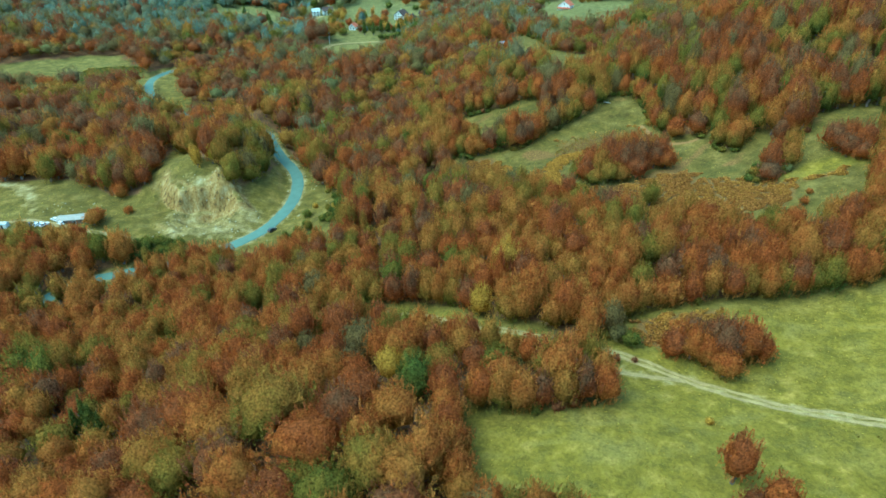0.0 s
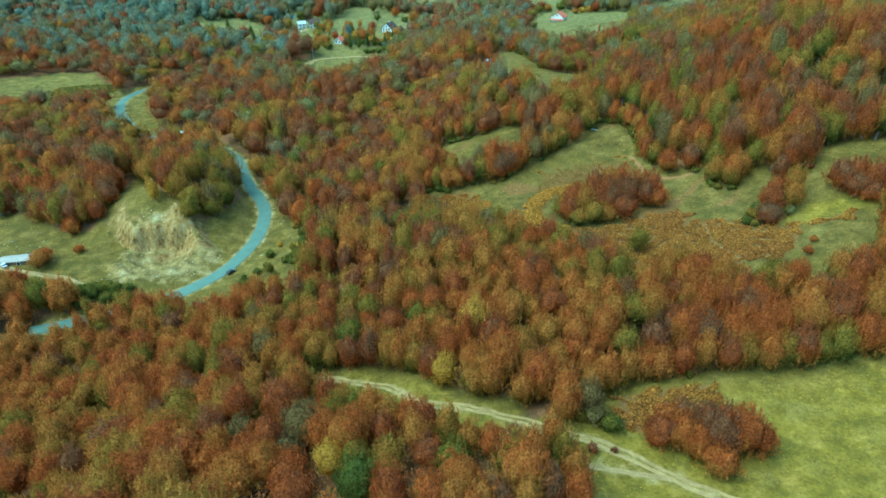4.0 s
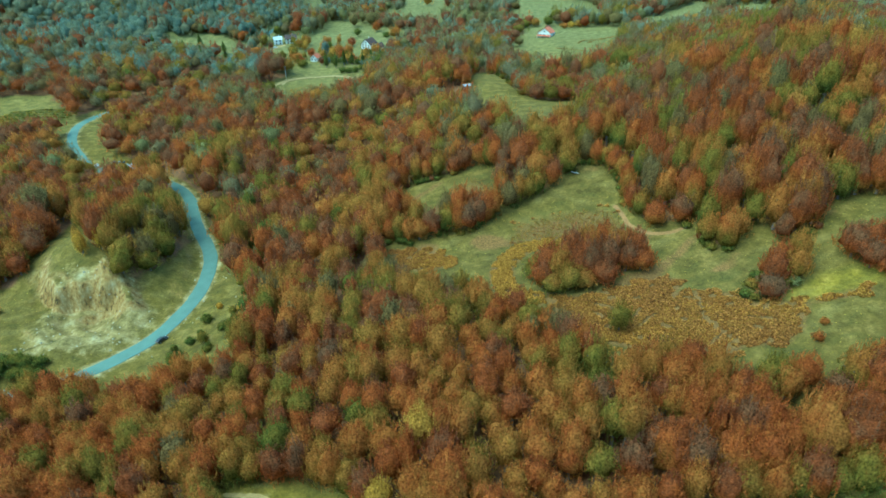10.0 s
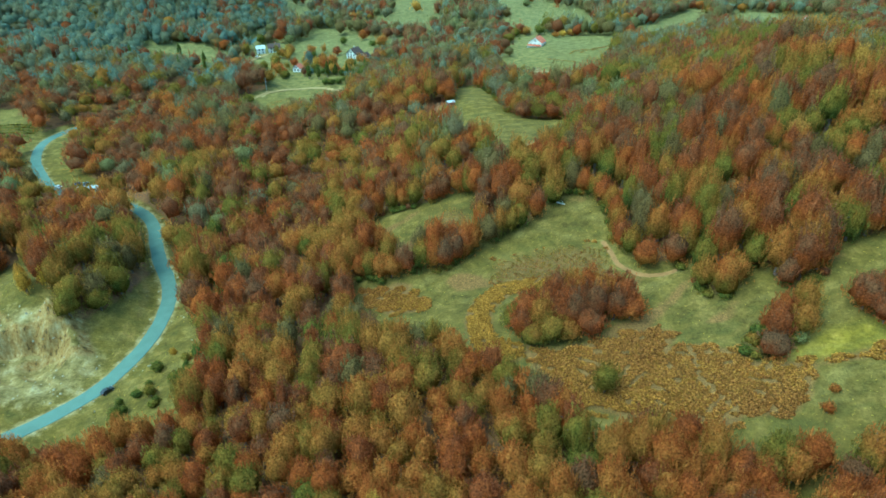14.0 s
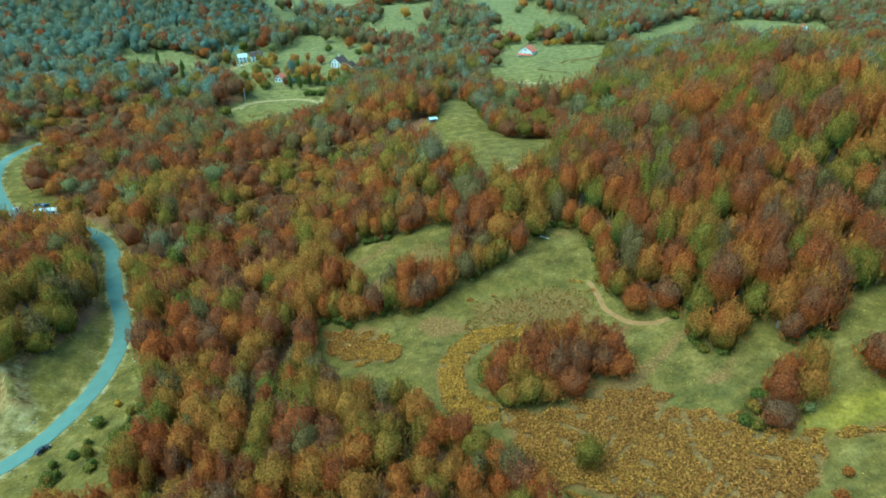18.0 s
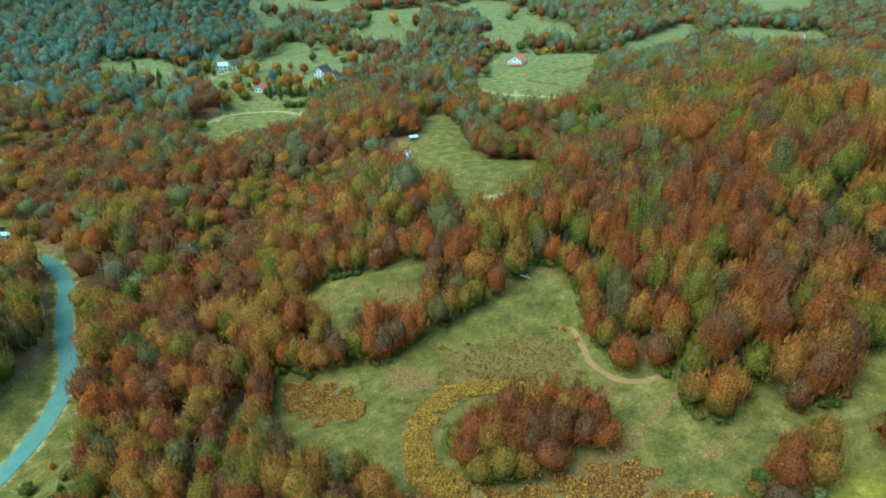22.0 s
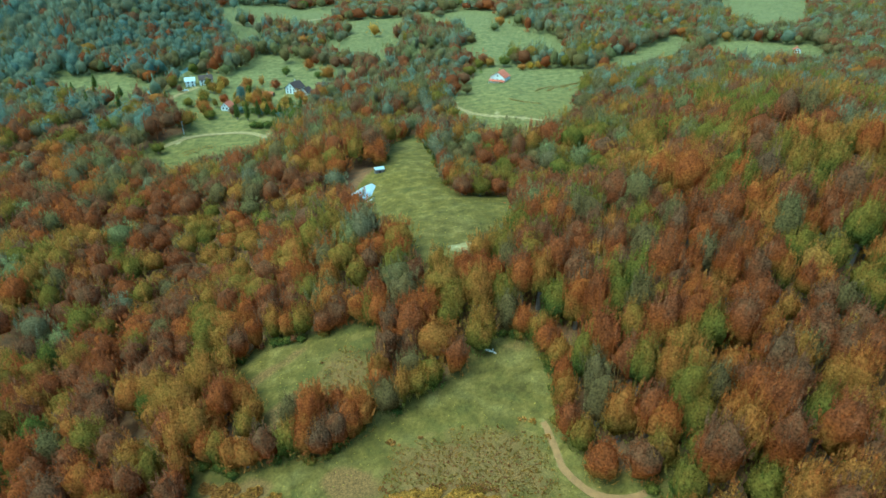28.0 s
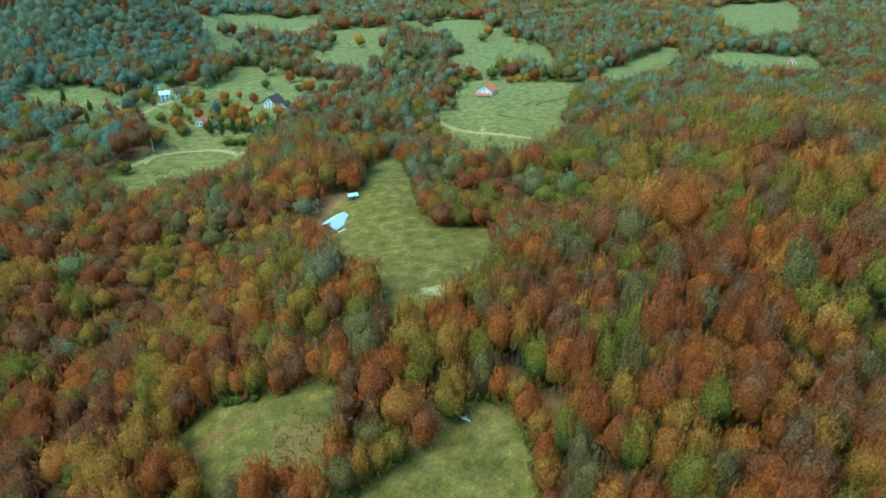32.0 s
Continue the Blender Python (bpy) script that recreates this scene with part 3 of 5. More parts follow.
a_bare = np.maximum(a_bare, np.maximum(soft(1.2 - d_path, 1.4) * 0.55, soft(1.4 - near_line(GX, GY, FARM_LINE, 8)[0], 1.0)))
a_bare = np.maximum(a_bare, soft(1.4 - near_line(GX, GY, POLE_LINE, 8)[0], 1.0))
YARD_LINE = smooth_line([(-240, 250), (-215, 250), (-196, 249), (-182, 246), (-166, 243), (-150, 241), (-138, 236), (-126, 230)])
a_bare = np.maximum(a_bare, np.maximum(soft(1.5 - near_line(GX, GY, YARD_LINE, 8)[0], 1.0), 0.55 * soft(inside(GX, GY, SAND), 4.0)))
a_bare = np.maximum(a_bare, np.where(d_road < 30, np.maximum(soft(6.0 - d_road, 2.0) * 0.36, soft(4.2 - d_road, 0.8) * 0.62), 0))
WHEEL_LINE = smooth_line([(49, 460), (52, 445), (59, 426), (65, 405), (70, 388), (78, 359)])
a_bare = np.maximum(a_bare, np.maximum(soft(1.3 - near_line(GX, GY, WHEEL_LINE, 8)[0], 1.4) * 0.30, 0.75 * soft(4.5 - np.hypot((GX - 79) * 0.7, GY - 350), 2.5)))
a_lush = np.maximum(0.62 * soft(inside(GX, GY, FRONT_MEADOW), 8.0), 0.5 * soft(inside(GX, GY, LAWN), 3.0))
a_lush = np.maximum(a_lush, 0.75 * soft(inside(GX, GY, LIME), 2.0))
a_lush = np.maximum(a_lush, 0.6 * soft(inside(GX, GY, TRACK_STRIP), 4.0))
a_lush = np.maximum(a_lush, 0.34 * np.clip((GY - 330) / 250, 0, 1))
a_lush = np.maximum(a_lush, 0.08 * soft(inside(GX, GY, QUARRY_LAND), 6.0))
# share of painted haze, growing with distance up the valley
a_far_haze = 0.8 * np.clip((GY - 430) / 260, 0, 1)
for nm, v in (("far_haze", a_far_haze), ("open", a_open), ("dry", a_dry), ("bare", a_bare), ("lush", a_lush)):
    me.attributes.new(nm, "FLOAT", "POINT").data.foreach_set("value", v.astype(np.float32))
me.materials.append(GROUND)
tagged(new("ground", me), "hilly ground with autumn grass, leaf litter and bare earth", "ground", kind="structure")


# ---- roads ----
def ribbon(name, line, zs, half, lift, material, label, category):
    t_ = np.gradient(line, axis=0)
    t_ /= np.linalg.norm(t_, axis=1)[:, None]
    nrm = np.stack([-t_[:, 1], t_[:, 0]], 1)
    cols = [(-1.0, -0.1), (-0.97, 0.0), (0.0, 0.05), (0.97, 0.0), (1.0, -0.1)]
    wob = 1 + 0.03 * np.sin(np.arange(len(line)) * 0.9) + 0.02 * np.sin(np.arange(len(line)) * 2.3)
    v, f = [], []
    for i in range(len(line)):
        for c_, dz in cols:
            q = line[i] + nrm[i] * half * c_ * wob[i]
            v.append((q[0], q[1], zs[i] + lift + dz))
    k = len(cols)
    for i in range(len(line) - 1):
        for j in range(k - 1):
            f.append((i * k + j, i * k + j + 1, (i + 1) * k + j + 1, (i + 1) * k + j))
    ob = new(name, mesh_of(name, v, f, material))
    return tagged(ob, label, category, kind="structure")


ribbon("road", ROAD, ROAD_Z, 3.0, 0.06, ASPHALT, "pale worn asphalt country road winding along the valley", "road")


def trail(name, line, half, material, label, bands=((-1.0, 1.0),)):
    """An earth track that lies on the ground, its edges uneven."""
    t_ = np.gradient(line, axis=0)
    t_ /= np.linalg.norm(t_, axis=1)[:, None]
    nrm = np.stack([-t_[:, 1], t_[:, 0]], 1)
    rs = np.random.default_rng(len(line))
    for a_, b_ in bands:
        v, f = [], []
        for i in range(len(line)):
            sway = 0.16 * math.sin(i * 0.31 + a_) + 0.1 * math.sin(i * 0.83)
            for c_ in (a_ + rs.uniform(-0.12, 0.12) + sway, (a_ + b_) / 2 + sway, b_ + rs.uniform(-0.12, 0.12) + sway):
                q = line[i] + nrm[i] * half * c_
                v.append([q[0], q[1], 0.0])
        v = np.array(v)
        v[:, 2] = height(v[:, 0], v[:, 1]) + np.where(v[:, 1] > 350, 0.28, 0.07)
        for i in range(len(line) - 1):
            for j in range(2):
                f.append((i * 3 + j, i * 3 + j + 1, i * 3 + j + 4, i * 3 + j + 3))
        tagged(new(name, mesh_of(name, v, f, material)), label, "track", kind="structure")


trail("track_1", smooth_line(TRACK, 1.1), 1.5, DIRT, "pale sandy wheel rut worn across the meadow", ((-1.0, -0.2), (0.25, 1.0)))
trail("track_2", smooth_line(TRACK2, 1.1), 0.8, DIRT, "pale sandy side track joining the main track")
trail("track_3", smooth_line(FARM_TRACK, 2.0), 2.0, DIRT, "pale farm track below the red-roofed house")
trail("track_4", smooth_line(POLE_TRACK, 2.0), 2.0, DIRT, "pale track across the field with the pole")
trail("track_6", smooth_line(VALLEY_TRACK, 4.0), 3.2, DIRT, "pale valley road far beyond the village")
trail("track_7", smooth_line([(-150, 668), (-144, 676), (-136, 689), (-131, 700)], 2.0), 2.6, DIRT, "pale drive up to the white houses")
trail("path", smooth_line(PATH, 1.0), 0.8, CLAY, "narrow reddish footpath along the wood edge")
trail("track_5", YARD_LINE, 1.5, DIRT, "pale dirt track through the farm yard")

# ---- trees ----
def kites(c, nrm, size, rs, along=None):
    """Small leaf sprays, each a bent kite of two faces: verts (n*4,3). along: the way that the twigs grow."""
    n_ = len(c)
    r = rs.normal(size=(n_, 3)) * (1.0 if along is None else 0.45)
    t1 = np.cross(nrm, r) if along is None else along + r
    t1 /= np.linalg.norm(t1, axis=1)[:, None]
    t2 = np.cross(nrm, t1)
    s = size[:, None]
    a = rs.uniform(0.7, 1.3, (n_, 1))
    return np.stack([c - t1 * s * a, c - t2 * s * 0.55 + nrm * s * 0.12, c + t1 * s * a, c + t2 * s * 0.55 + nrm * s * 0.12], 1).reshape(-1, 3)


def lumpy(sub, rs):
    bm = bmesh.new()
    bmesh.ops.create_icosphere(bm, subdivisions=sub, radius=1)
    v = np.array([x.co[:] for x in bm.verts])
    f = np.array([[x.index for x in q.verts] for q in bm.faces])
    bm.free()
    return v, f


def lobed(d, C, R, floor):
    """How far the crown reaches along each direction: the outermost of its round boughs."""
    along = d @ C.T
    rest = R[None] ** 2 - ((C ** 2).sum(1)[None] - along ** 2)
    t = np.where(rest > 0, along + np.sqrt(np.maximum(rest, 0)), 0)
    return np.maximum(t.max(1), floor), t.argmax(1)


def crown_shape(kind, n_leaf, sub, size, rs, boughs=24):
    """A crown of unit radius and unit height, base at z=0: a dome of many round boughs, dressed with leaf sprays."""
    i = np.arange(boughs)
    up = 1 - 2 * (i + 0.5) / boughs
    turn = i * 2.39996 + rs.uniform(-0.35, 0.35, boughs)
    flat = np.sqrt(1 - up ** 2)
    C = np.stack([flat * np.cos(turn), flat * np.sin(turn), up], 1) * rs.uniform(0.5, 0.84, (boughs, 1))
    R = rs.uniform(0.2, 0.42, boughs) * (30 / boughs) ** 0.4

    def placed(p):
        """From the ball of boughs to the crown's outline."""
        z = p[:, 2]
        if kind == "cone":
            k = np.clip((1 - z) / 2, 0.0, 1.0)
            return np.stack([p[:, 0] * (0.14 + 0.95 * k), p[:, 1] * (0.14 + 0.95 * k), 0.5 + 0.5 * z], 1)
        if kind == "tall":
            k = 0.92 - 0.22 * z
            return np.stack([p[:, 0] * k, p[:, 1] * k, 0.5 + 0.5 * z], 1)
        k = 1.02 - 0.12 * z      # broad below, narrowing to a rounded top
        return np.stack([p[:, 0] * k, p[:, 1] * k, 0.5 + 0.5 * z], 1)

    cv, cf = lumpy(sub, rs)
    reach, _ = lobed(cv, C, R, 0.55)
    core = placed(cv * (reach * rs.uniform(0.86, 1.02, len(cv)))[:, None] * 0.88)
    d = rs.normal(size=(n_leaf, 3))
    d[:, 2] += 0.28
    d /= np.linalg.norm(d, axis=1)[:, None]
    reach, which = lobed(d, C, R, 0.55)
    p = d * (reach * rs.triangular(0.8, 0.97, 1.2, n_leaf))[:, None]
    out = p - C[which]
    out /= np.linalg.norm(out, axis=1)[:, None]
    nrm = out + rs.normal(size=p.shape) * 0.6
    nrm /= np.linalg.norm(nrm, axis=1)[:, None]
    kv = kites(placed(p), nrm, size * rs.uniform(0.6, 1.35, n_leaf), rs, out * 0.6 + [0, 0, 0.6])
    kf = np.arange(n_leaf * 4).reshape(-1, 4)
    own = rs.normal(size=boughs) * 0.035
    shift = np.concatenate([np.repeat(own[which], 4), own[lobed(cv, C, R, 0.55)[1]]])
    # core toned below the sprays: shade inside the crown put into its colour
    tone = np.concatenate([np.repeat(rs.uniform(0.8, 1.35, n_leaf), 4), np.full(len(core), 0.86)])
    return np.vstack([kv, core]), kf, cf + len(kv), tone, len(kv), shift


def trunk_shape(rs, limbs):
    """A tapered trunk with limbs, unit height to the crown's middle."""
    bm = bmesh.new()
    tube(bm, (0, 0, -0.06), (0.02, 0.01, 0.45), 0.034, 0.024, 7)
    tube(bm, (0.02, 0.01, 0.44), (0.0, 0.03, 0.85), 0.024, 0.008, 6)
    for i in range(limbs):
        a = i * 2.4 + rs.uniform(0, 0.6)
        z = rs.uniform(0.3, 0.55)
        tube(bm, (0.02, 0.01, z), (0.24 * math.cos(a), 0.24 * math.sin(a), z + rs.uniform(0.15, 0.3)), 0.013, 0.004, 4)
    v = np.array([x.co[:] for x in bm.verts])
    f = [[x.index for x in q.verts] for q in bm.faces]
    bm.free()
    return v, f


tr = np.random.default_rng(21)
SHAPES = {"near": [crown_shape("round", 370, 2, 0.125, tr, int(k)) for k in (28, 32, 36, 42, 30, 34, 38, 46)],
          "next": [crown_shape("round", 215, 2, 0.145, tr, int(k)) for k in (26, 30, 34, 28, 32, 36, 38, 31)],
          "mid": [crown_shape("round", 110, 1, 0.165, tr, int(k)) for k in (18, 20, 22, 24, 26, 21, 23, 19)],
          "far": [crown_shape("round", 20, 1, 0.26, tr, 16) for _ in range(8)], "dim": [crown_shape("round", 12, 1, 0.3, tr, 12) for _ in range(5)],
          "tall": [crown_shape("tall", 300, 2, 0.16, tr, 26) for _ in range(4)],
          "cone": [crown_shape("cone", 260, 2, 0.15, tr, 30) for _ in range(3)], "bush": [crown_shape("round", 180, 2, 0.17, tr, 18) for _ in range(4)]}
TRUNKS = [trunk_shape(tr, 5) for _ in range(4)]
STEM = (np.array([(-0.03, -0.03, -0.06), (0.03, -0.03, -0.06), (0.03, 0.03, -0.06), (-0.03, 0.03, -0.06), (-0.012, -0.012, 0.6), (0.012, -0.012, 0.6), (0.012, 0.012, 0.6), (-0.012, 0.012, 0.6)]),
        [(0, 1, 5, 4), (1, 2, 6, 5), (2, 3, 7, 6), (3, 0, 4, 7)])


def crown_arrays(shape, x, y, z, r, hgt, turn, hue, spread, low=0.12):
    """The leaves of one tree: points, four-sided and three-sided faces, hue and tone."""
    v, kf, cf, tone, n_lace, shift = shape
    c, s = math.cos(turn), math.sin(turn)
    p = np.stack([x + r * (v[:, 0] * c - v[:, 1] * s), y + r * (v[:, 0] * s + v[:, 1] * c), z + hgt * (low + (1 - low) * v[:, 2])], 1)
    h_ = hue + shift + spread * np.clip(1.25 * (0.62 - v[:, 2]), -0.1, 0.6) + np.where(np.arange(len(v)) < n_lace, 0.14 * ((tone * 97) % 1 - 0.5), 0)
    return p, kf, cf, np.clip(h_, 0, 0.86) if hue < 0.88 else np.clip(hue + np.where(np.arange(len(v)) < n_lace, 0.008 * ((tone * 97) % 1 - 0.5), 0), 0.881, 1.0), tone, n_lace


def leaf_mesh(name, items, stems=()):
    """One mesh of leaves (and stems) out of crown arrays."""
    pts, q4, q3, hues, tones, laces, n_ = [], [], [], [], [], [], 0
    for p, kf, cf, h_, t_, nl in items:
        laces.append((np.arange(len(p)) < nl).astype(np.float32))
        pts.append(p)
        q4.append(kf + n_)
        q3.append(cf + n_)
        hues.append(h_)
        tones.append(t_)
        n_ += len(p)
    n_leaf = n_
    loops = [np.concatenate(q4).ravel(), np.concatenate(q3).ravel()]
    sizes = [np.full(sum(len(q) for q in q4), 4), np.full(sum(len(q) for q in q3), 3)]
    n_leaf_faces = len(sizes[0]) + len(sizes[1])
    sl, ss = [], []
    for p, fs in stems:
        pts.append(p)
        hues.append(np.zeros(len(p)))
        tones.append(np.ones(len(p)))
        laces.append(np.zeros(len(p)))
        for f in fs:
            sl.extend(i + n_ for i in f)
            ss.append(len(f))
        n_ += len(p)
    loops.append(np.array(sl, int))
    sizes.append(np.array(ss, int))
    L_, S_ = np.concatenate(loops), np.concatenate(sizes)
    me_ = bpy.data.meshes.new(name)
    me_.vertices.add(n_)
    me_.vertices.foreach_set("co", np.concatenate(pts).astype(np.float32).ravel())
    me_.loops.add(len(L_))
    me_.loops.foreach_set("vertex_index", L_.astype(np.int32))
    me_.polygons.add(len(S_))
    me_.polygons.foreach_set("loop_start", np.concatenate([[0], np.cumsum(S_)[:-1]]).astype(np.int32))
    me_.update(calc_edges=True)
    me_.materials.append(LEAVES)
    if stems:
        me_.materials.append(BARK)
        mi = np.zeros(len(S_), np.int32)
        mi[n_leaf_faces:] = 1
        me_.polygons.foreach_set("material_index", mi)
    sm = np.zeros(len(S_), bool)
    sm[len(sizes[0]):len(sizes[0]) + len(sizes[1])] = True
    me_.polygons.foreach_set("use_smooth", sm)
    me_.attributes.new("hue", "FLOAT", "POINT").data.foreach_set("value", np.concatenate(hues).astype(np.float32))
    me_.attributes.new("lace", "FLOAT", "POINT").data.foreach_set("value", np.concatenate(laces).astype(np.float32))
    me_.attributes.new("tone", "FLOAT", "POINT").data.foreach_set("value", np.concatenate(tones).astype(np.float32))
    return me_


def hue_words(h_):
    for top, words in ((0.17, "faded brown"), (0.26, "dark rust-red"), (0.38, "rust-orange"), (0.5, "bright orange"), (0.6, "ochre-brown"),
                       (0.72, "olive"), (0.85, "olive-green"), (0.88, "green"), (0.915, "faded olive-brown"), (0.95, "dark green")):
        if h_ < top:
            return words
    return "bright yellow"


def tree(x, y, r, hgt, hue, kind="near", spread=0.25, name="tree", group="", where="on the wooded hillside", low=0.06):
    """One tree as a thing of its own: trunk with limbs, and a crown of leaf sprays."""
    z = hz(x, y)
    e = empty(name, x, y, z)
    tv, tf = TRUNKS[int(tr.integers(len(TRUNKS)))]
    tk = new("trunk", mesh_of("trunk", tv * [hgt, hgt, hgt * 0.95], tf, BARK))
    tk.parent = e
    sh = SHAPES[kind][int(tr.integers(len(SHAPES[kind])))]
    cr = new("crown", leaf_mesh("crown", [crown_arrays(sh, 0, 0, 0, r, hgt, tr.uniform(0, 6.28), hue, spread, low)]))
    cr.parent = e
    word = {"tall": "slender", "cone": "conical", "bush": "low"}.get(kind, "broad")
    tagged(e, f"{word} {hue_words(hue)} {'shrub' if name == 'shrub' else 'autumn tree'} {where}", "shrub" if name == "shrub" else "tree", group or "trees of the hillside")
    return e


def drift(x, y):
    """A slow change of leaf colour over the hills."""
    return 0.5 * np.sin(x / 31 + 1.3 * np.sin(y / 47)) + 0.5 * np.sin(y / 23 + 1.1 * np.sin(x / 39 + 2))


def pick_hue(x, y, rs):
    """Rust and orange on the near spur, more olive and brown up the slope; far off and on the west hill pale, bluish
    hues with haze put into the leaf colour.
    """
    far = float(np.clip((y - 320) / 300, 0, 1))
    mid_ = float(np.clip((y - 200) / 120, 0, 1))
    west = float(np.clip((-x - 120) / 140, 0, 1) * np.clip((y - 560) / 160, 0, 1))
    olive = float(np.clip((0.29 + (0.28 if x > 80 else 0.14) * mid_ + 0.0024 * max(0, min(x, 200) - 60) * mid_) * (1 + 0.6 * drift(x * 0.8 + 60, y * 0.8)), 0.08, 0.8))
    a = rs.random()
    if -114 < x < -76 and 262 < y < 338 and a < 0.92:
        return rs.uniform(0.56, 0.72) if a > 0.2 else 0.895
    # west hill: blue-green haze tint painted on its round crowns
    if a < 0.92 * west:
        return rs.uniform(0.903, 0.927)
    # near: a few greyish trees; far: a growing share painted with haze
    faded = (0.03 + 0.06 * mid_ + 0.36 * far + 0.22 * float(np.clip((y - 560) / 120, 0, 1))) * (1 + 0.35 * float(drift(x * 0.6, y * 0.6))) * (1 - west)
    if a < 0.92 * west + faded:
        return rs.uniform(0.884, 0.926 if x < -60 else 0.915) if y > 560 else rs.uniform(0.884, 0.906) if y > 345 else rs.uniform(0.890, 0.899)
    if a < 0.05 + 0.92 * west + faded + (0.14 if x > 80 else 0.18) * mid_ * (1 - west):
        return rs.uniform(0.09, 0.21)
    a = rs.random()
    if a < olive:
        return rs.uniform(0.48, 0.68 + (0.09 * mid_ if x > 80 else 0.0))
    if a < 0.015 + olive:
        return rs.uniform(0.74, 0.79)
    if a > 0.965:
        return rs.uniform(0.43, 0.52) if rs.random() < 0.8 else rs.uniform(0.965, 0.985)
    if a > 0.93 - 0.10 * max(0.0, min(1.0, (-x - 10) / 60)) * (1 - mid_) or (y < 150 and a > 0.87):
        return rs.uniform(0.40, 0.52)
    brown = float(np.clip((y - 230) / 170, 0, 1))
    # far orange muted to brown, again haze put into the hues
    if far > 0.75 and rs.random() < 0.75:
        return rs.uniform(0.06, 0.17)
    return float(np.clip(0.33 - 0.10 * brown + 0.06 * drift(x, y) + rs.normal() * 0.08, 0.13, 0.5))


